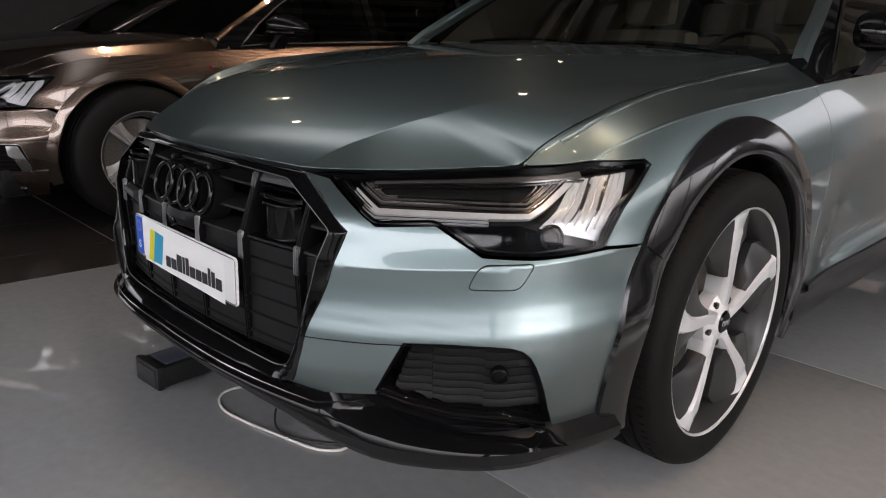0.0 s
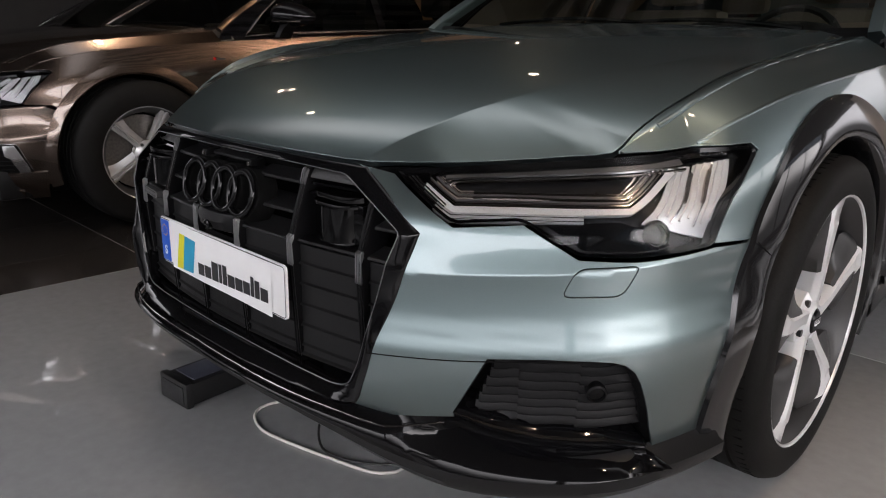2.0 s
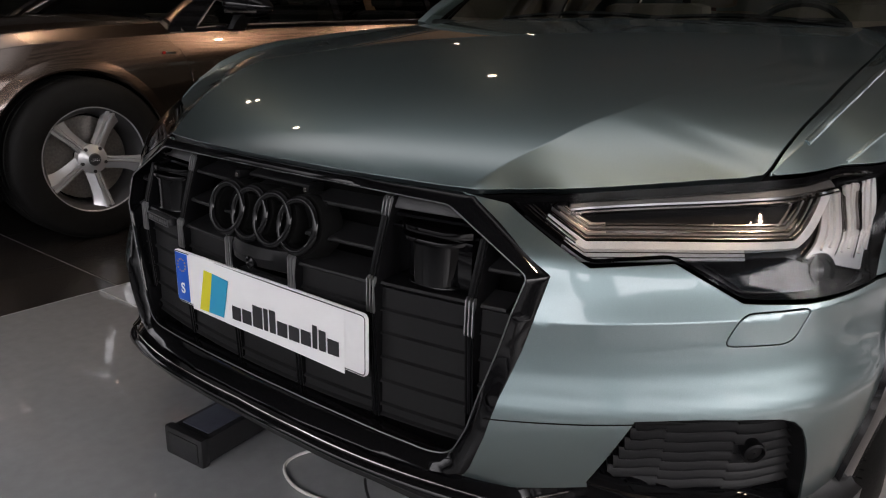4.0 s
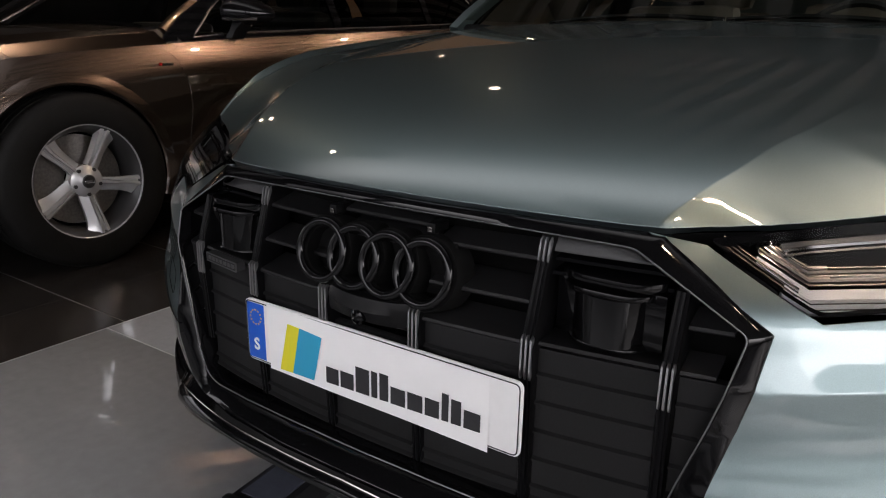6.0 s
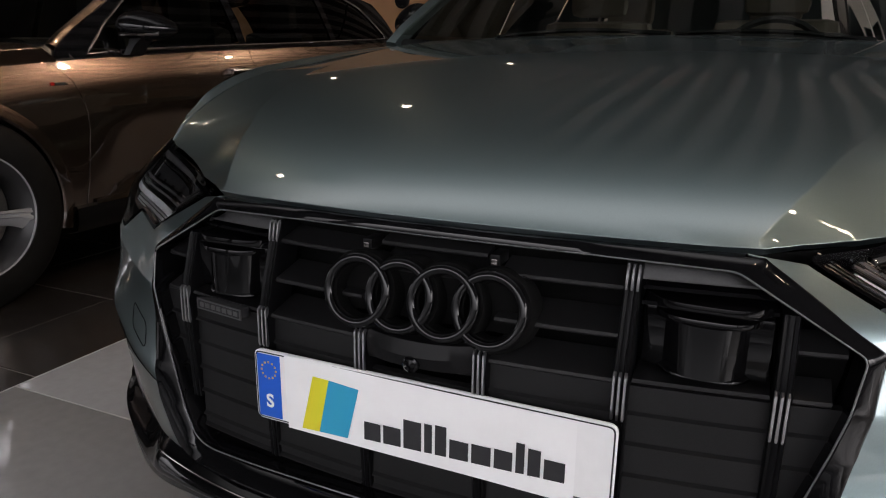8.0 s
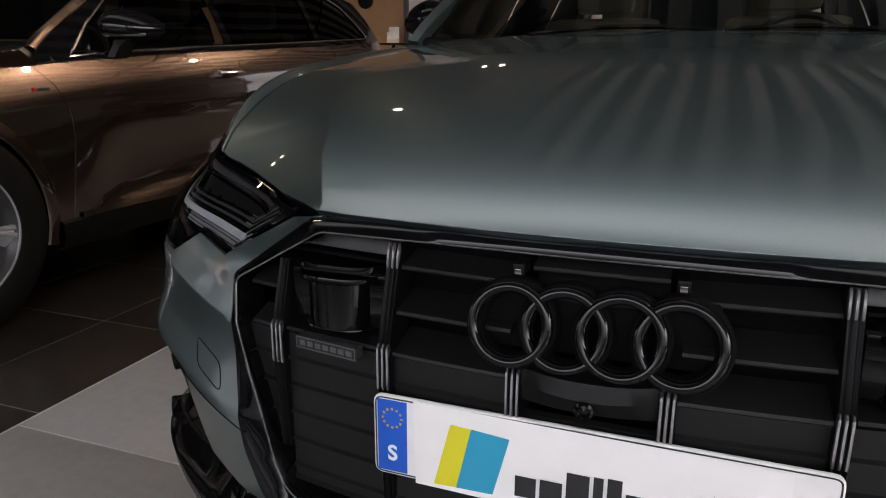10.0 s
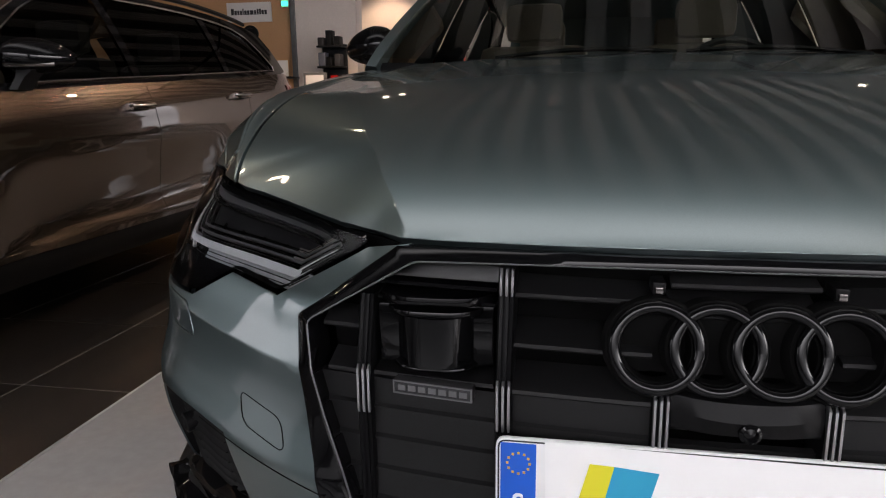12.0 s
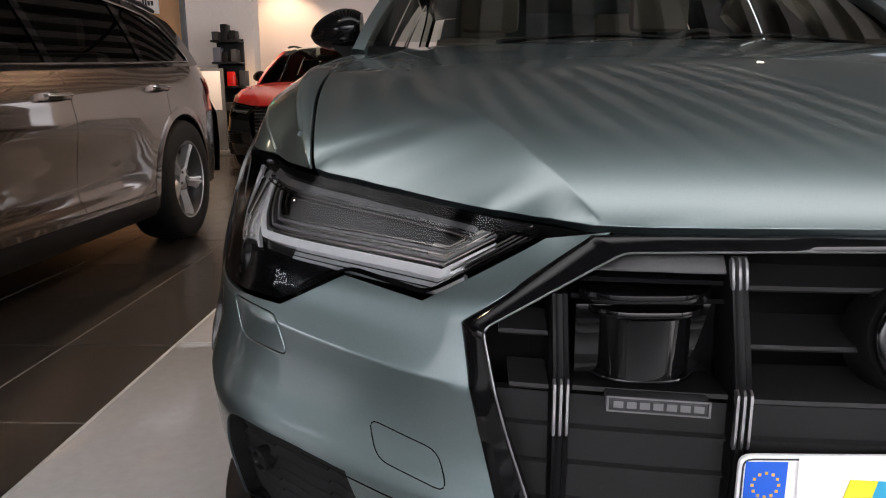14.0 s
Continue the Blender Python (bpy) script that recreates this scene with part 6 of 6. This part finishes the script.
H = 3.7
FRONT = -4.6
wall("wall_west", (-14.3, -0.6, -0.2), (-14, 16, H), WALLDARK, "dark painted showroom wall")
wall("wall_north", (-14, 13.6, -0.2), (4.2, 13.9, H), WALLPALE, "white far showroom wall, tinted for warm light")
wall("wall_north_sill", (4.2, 13.6, -0.2), (7.3, 13.9, 0.42), WALLDARK, "dark sill under the far window")
wall("wall_partition", (-11.0, 10.9, -0.2), (-4.87, 11.2, H), WALLTAN, "ochre painted partition wall")
wall("wall_panel", (-4.868, 10.86, -0.2), (-3.77, 11.2, H), WALLPALE, "white wall panel beside the ochre wall, tinted for warm light")
ceil = bmesh.new()
RIB_W, RIB_E = -2.62, 3.10
rib, x, pts = 0.37, RIB_W, []
while x < RIB_E - 0.2:
    pts += [(x, H), (x + 0.17, H), (x + 0.19, H - 0.09), (x + 0.36, H - 0.09)]
    x += rib
pts.append((RIB_E, H))
loft([[(a, 1.6, b) for a, b in pts], [(a, 16, b) for a, b in pts]], bm=ceil)
fix(ceil)
# groove faces take a darker colour: the shade between ribs is painted in
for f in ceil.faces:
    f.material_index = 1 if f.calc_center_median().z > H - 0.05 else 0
ceiling = tagged(link("ceiling", ceil, CEILING, None, False), "grey ribbed metal ceiling", "ceiling", kind="structure")
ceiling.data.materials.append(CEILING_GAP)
# west end of the ceiling gap left for the added overhead glow
GLOW_W = -6.6
for name, x0, x1, y0, y1 in (("ceiling_west_end", -14.3, GLOW_W, FRONT - 0.3, 16), ("ceiling_west", GLOW_W + 0.002, RIB_W - 0.002, 1.32, 16), ("ceiling_east", RIB_E + 0.002, 7.3, FRONT - 0.3, 16), ("ceiling_south", GLOW_W + 0.002, RIB_E, FRONT - 0.3, 0.098)):
    tagged(link(name, box((x0, y0, H - 0.08), (x1, y1, H + 0.1)), CEILING_DARK, None, False), "matt black side strip of the ceiling", "ceiling", kind="structure")
for x, y in ((RIB_W - 0.02, 1.34), (RIB_E + 0.02, 0.1)):
    tagged(link("ceiling_trim", box((x - 0.03, y, H - 0.13), (x + 0.03, 13.6, H - 0.021), 0.004), RIB, None, False), "thin grey trim along the ribbed ceiling's edge", "trim", kind="structure")
# the south-west piece is unseen, added to hold back window light
for name, lo, hi in (("wall_west_sill", (-14.3, FRONT, -0.2), (-14, -0.6, 0.42)), ("lintel_south", (-14, FRONT - 0.3, 3.42), (7.3, FRONT, H - 0.08)), ("wall_south", (-14, FRONT - 0.3, -0.2), (7.3, FRONT, 0.42)), ("wall_south_west", (-14, FRONT - 0.3, 0.42), (-9.0, FRONT, 3.42)), ("wall_east", (7, FRONT, -0.2), (7.3, 13.6, 0.42)), ("wall_east_end", (7, 12.9, 0.42), (7.3, 13.6, H))):
    wall(name, lo, hi, WALLDARK, "dark strip of wall framing the shop window")
for x in (-4.0, 4.6):
    pier = link("pier", box((x - 0.14, FRONT - 0.3, 0.42), (x + 0.14, FRONT, 3.418), 0.01), WALLDARK, None)
    tagged(pier, "dark pier between two shop windows", "pier", "piers", kind="structure")
for y in (FRONT + 2.16, FRONT + 5.2, FRONT + 8.2, FRONT + 11.2, FRONT + 14.2):
    mull = link("mullion", box((7.10, y - 0.04, 0.42), (7.18, y + 0.04, H), 0.008), SATIN, None)
    tagged(mull, "black window mullion in the shop front", "window frame", "mullions", kind="structure")
for lo, hi, mat in (((-16.8, FRONT - 1.6, -0.3), (9.5, FRONT - 1.5, 3.93), DAYLIGHT), ((9.5, FRONT - 1.6, -0.3), (9.6, 1.4, 3.93), DAYLIGHT_EAST), ((9.5, 1.4, -0.3), (9.6, 16.5, 3.93), DAYLIGHT_YARD), ((3.0, 16.5, -0.3), (9.6, 16.6, 3.93), DAYLIGHT_NORTH), ((-17, FRONT - 1.6, -0.3), (-16.9, 2.5, 3.93), DAYLIGHT_WEST), ((GLOW_W - 0.3, -0.2, H + 0.2), (RIB_E + 0.3, 1.9, H + 0.3), NOSE_GLOW)):
    tagged(link("backdrop", box(lo, hi), mat, None, False), "unseen glowing backdrop standing in for daylight", "backdrop", kind="structure")
for a, b in (((-2.6, 5.35), (3.1, 6.15)), ((-2.6, 7.7), (3.1, 9.0)), ((-0.6, 5.5), (0.75, 8.5))):
    truss = link("ceiling_truss", tube([(*a, H - 0.2), (*b, H - 0.2)], 0.03, 8), SATIN, None)
    tagged(truss, "thin dark steel truss under the ceiling", "beam", "ceiling trusses", kind="structure")

# ---- lamps under the ceiling ----


def ceiling_spot(kind):
    """A short tube lamp on a stem; kind 1 has two heads."""
    top = thing("ceiling_spot", "small round warm ceiling spotlight, switched on", "lamp", "ceiling spotlights")
    part("stem", tube([(0, 0, H - 0.085), (0, 0, 3.56)], 0.012, 8), SATIN, top)
    part("mounting_bar", box((-0.35, -0.02, H - 0.092), (0.35, 0.02, H - 0.075)), SATIN, top)
    spots = ((0, 0),) if kind == 0 else ((-0.13, 0), (0.13, 0.05))
    for x, y in spots:
        n = 20
        rows = [[(x + r * math.cos(2 * math.pi * a / n), y + r * math.sin(2 * math.pi * a / n), z) for a in range(n)] for r, z in ((0.02, 3.60), (0.06, 3.59), (0.065, 3.50), (0.060, 3.49), (0.055, 3.505))]
        head = part("head", fix(loft(rows, closed=True)), SATIN, top)
        rows = [[(x + r * math.cos(2 * math.pi * a / n), y + r * math.sin(2 * math.pi * a / n), 3.503) for a in range(n)] for r in (0.054, 0.001)]
        part("lit_face", loft(rows, closed=True), BULB, head)
    return top


protos = {}
for x, y, kind, power in SPOTS:
    if kind not in protos:
        protos[kind] = ceiling_spot(kind)
        protos[kind].location = (x, y, 0)
    else:
        copy_thing(protos[kind], Matrix.Translation((x, y, 0)))

# housings for the lamps added for the second car
for place, target, power in AIMED:
    spot = thing("track_spot", "added black tube spotlight that brightens the second car", "lamp", "track spotlights")
    m = look(place, target)
    turned = [[m @ Vector((r * math.cos(2 * math.pi * a / 20), r * math.sin(2 * math.pi * a / 20), z)) for a in range(20)] for r, z in ((0.002, 0.17), (0.045, 0.165), (0.05, 0.14), (0.05, -0.02), (0.046, -0.02), (0.046, 0.06), (0.002, 0.07))]
    part("head", fix(loft(turned, closed=True)), SATIN, spot)
    part("stem", tube([m @ Vector((0, 0, 0.12)), Vector((place[0], place[1] + 0.05, H - 0.085))], 0.012, 8), SATIN, spot)
    part("track", box((place[0] - 0.4, place[1] + 0.03, H - 0.10), (place[0] + 0.4, place[1] + 0.07, H - 0.07)), SATIN, spot)

# ---- things at the far end ----
sign = thing("wall_sign", "pale wall sign with dark unreadable lettering", "sign")
part("board", box((-6.05, 10.86, 2.14), (-5.25, 10.895, 2.46), 0.006), WALLWHITE, sign)
x = -5.97
for wide, high in ((0.05, 0.10), (0.04, 0.07), (0.03, 0.07), (0.04, 0.07), (0.02, 0.10), (0.04, 0.07), (0.04, 0.07), (0.06, 0.07), (0.04, 0.07), (0.03, 0.09), (0.03, 0.09), (0.04, 0.07), (0.04, 0.07)):
    part("print_bar", box((x, 10.853, 2.26), (x + wide, 10.861, 2.26 + high)), INK, sign)
    x += wide + 0.012
exit_sign = thing("exit_sign", "small lit green exit sign on the ochre wall", "sign")
part("case", box((-5.06, 10.84, 2.36), (-4.92, 10.895, 2.47), 0.008), WALLWHITE, exit_sign)
part("lit_face", box((-5.045, 10.832, 2.375), (-4.935, 10.842, 2.455)), GREENSIGN, exit_sign)
rows = [[(-5.65 + r * math.cos(a * math.pi / 16), y, 1.95 + r * math.sin(a * math.pi / 16)) for a in range(32)] for r, y in ((0.14, 10.896), (0.14, 10.86), (0.10, 10.85), (0.095, 10.865), (0.001, 10.868))]
wreath = thing("wall_disc", "dark round disc hanging on the ochre wall", "decoration")
part("disc", fix(loft(rows, closed=True)), SATIN, wreath)
tagged(link("wall_trim", box((-4.90, 10.80, -0.2), (-4.82, 10.858, H), 0.006), RIB, None, False), "grey upright trim where two walls meet", "trim", kind="structure")
high_table = thing("standing_table", "small dark standing table by the ochre wall", "table")
part("tabletop", box((-5.12, 10.2, 1.19), (-4.70, 10.6, 1.22), 0.008), SATIN, high_table)
part("column", tube([(-4.91, 10.4, 0.0), (-4.91, 10.4, 1.19)], 0.03, 12), SATIN, high_table)
part("foot", box((-5.08, 10.23, FLOOR_Z), (-4.74, 10.57, 0.012), 0.004), SATIN, high_table)
holder = thing("leaflet_holder", "clear white leaflet holder standing on the table", "holder")
part("back", box((-5.0, 10.42, 1.22), (-4.82, 10.428, 1.48), 0.002), WALLWHITE, holder)
part("pocket", box((-5.0, 10.34, 1.22), (-4.82, 10.42, 1.30), 0.004), WALLWHITE, holder)
part("side", box((-5.005, 10.34, 1.22), (-5.0, 10.428, 1.40)), WALLWHITE, holder)
rack = thing("display_rack", "black display rack with dark and red goods", "rack")
part("rack_back", box((-4.27, 10.55, 0.0), (-3.85, 10.60, 1.72), 0.01), SATIN, rack)
for z in (0.62, 0.98, 1.34, 1.66):
    part("shelf", box((-4.27, 10.28, z), (-3.85, 10.56, z + 0.03), 0.005), SATIN, rack)
random.seed(4)
for z in (0.65, 1.01, 1.37, 1.69):
    for i in range(3):
        x0 = -4.25 + (0.135 if z != 1.01 else 0.19) * i
        goods = thing("boxed_goods", "small dark boxed accessory on the rack", "goods", "rack goods")
        part("carton", box((x0, 10.30, z), (x0 + random.uniform(0.09, 0.12), 10.5, z + random.uniform(0.10, 0.24)), 0.012), random.choice([INK, BOXTOP, SATIN, INK] if z != 1.01 else [REDLENS, REDLENS, INK]), goods)
counter = thing("info_stand", "grey upright information stand on the tiles", "stand")
part("panel", box((-4.36, 9.9, 0.06), (-3.99, 9.96, 1.26), 0.01), RIB, counter)
part("pale_face", box((-4.32, 9.893, 0.66), (-4.03, 9.903, 1.22), 0.003), WALLWHITE, counter)
part("foot", box((-4.39, 9.78, FLOOR_Z), (-3.96, 10.08, 0.06), 0.01), RIB, counter)

# ---- charger and cables under the car's nose ----
charger = thing("battery_charger", "black oblong battery charger on the grey stage", "charger")
m = Matrix.Translation((-0.277, 0.060, 0)) @ Matrix.Rotation(radians(5), 4, "Z")
part("case", box((-0.123, 0.006, 0.004), (-0.003, 0.30, 0.066), 0.006, m), BOXBLACK, charger)
part("end_cap", box((-0.127, -0.008, 0.0), (0.001, 0.014, 0.072), 0.006, m), BOXBLACK, charger)
part("end_cap", box((-0.127, 0.295, 0.0), (0.001, 0.315, 0.072), 0.006, m), BOXBLACK, charger)
part("end_panel", box((-0.114, -0.011, 0.012), (-0.012, -0.006, 0.060), 0.002, m), MATT, charger)
part("top_panel", box((-0.108, 0.03, 0.065), (-0.020, 0.24, 0.0685), 0.001, m), BOXTOP, charger)
for k in range(4):
    part("cooling_rib", box((-0.1245, 0.05 + 0.055 * k, 0.012), (-0.1215, 0.075 + 0.055 * k, 0.058), 0.001, m), MATT, charger)
white = thing("white_cable", "thin white cable lying in a loop on the stage", "cable")
part("lead", tube(spline([(-0.02, 0.40, 0.004), (-0.12, 0.29, 0.004), (-0.155, 0.215, 0.004), (-0.134, 0.165, 0.004), (-0.06, 0.138, 0.004), (0.04, 0.153, 0.004), (0.162, 0.185, 0.004), (0.265, 0.217, 0.004), (0.305, 0.26, 0.004), (0.298, 0.30, 0.004), (0.25, 0.42, 0.004)], 0.02), 0.0036, 8), CABLE_WHITE, white)
black = thing("black_cable", "thin black cable coming down under the bumper", "cable")
part("lead", tube(spline([(0.02, 0.36, 0.20), (0.03, 0.29, 0.09), (0.045, 0.24, 0.03), (0.10, 0.20, 0.008), (0.16, 0.192, 0.009), (0.23, 0.23, 0.004), (0.30, 0.31, 0.003), (0.34, 0.45, 0.003)], 0.02), 0.0032, 8), CABLE_BLACK, black)
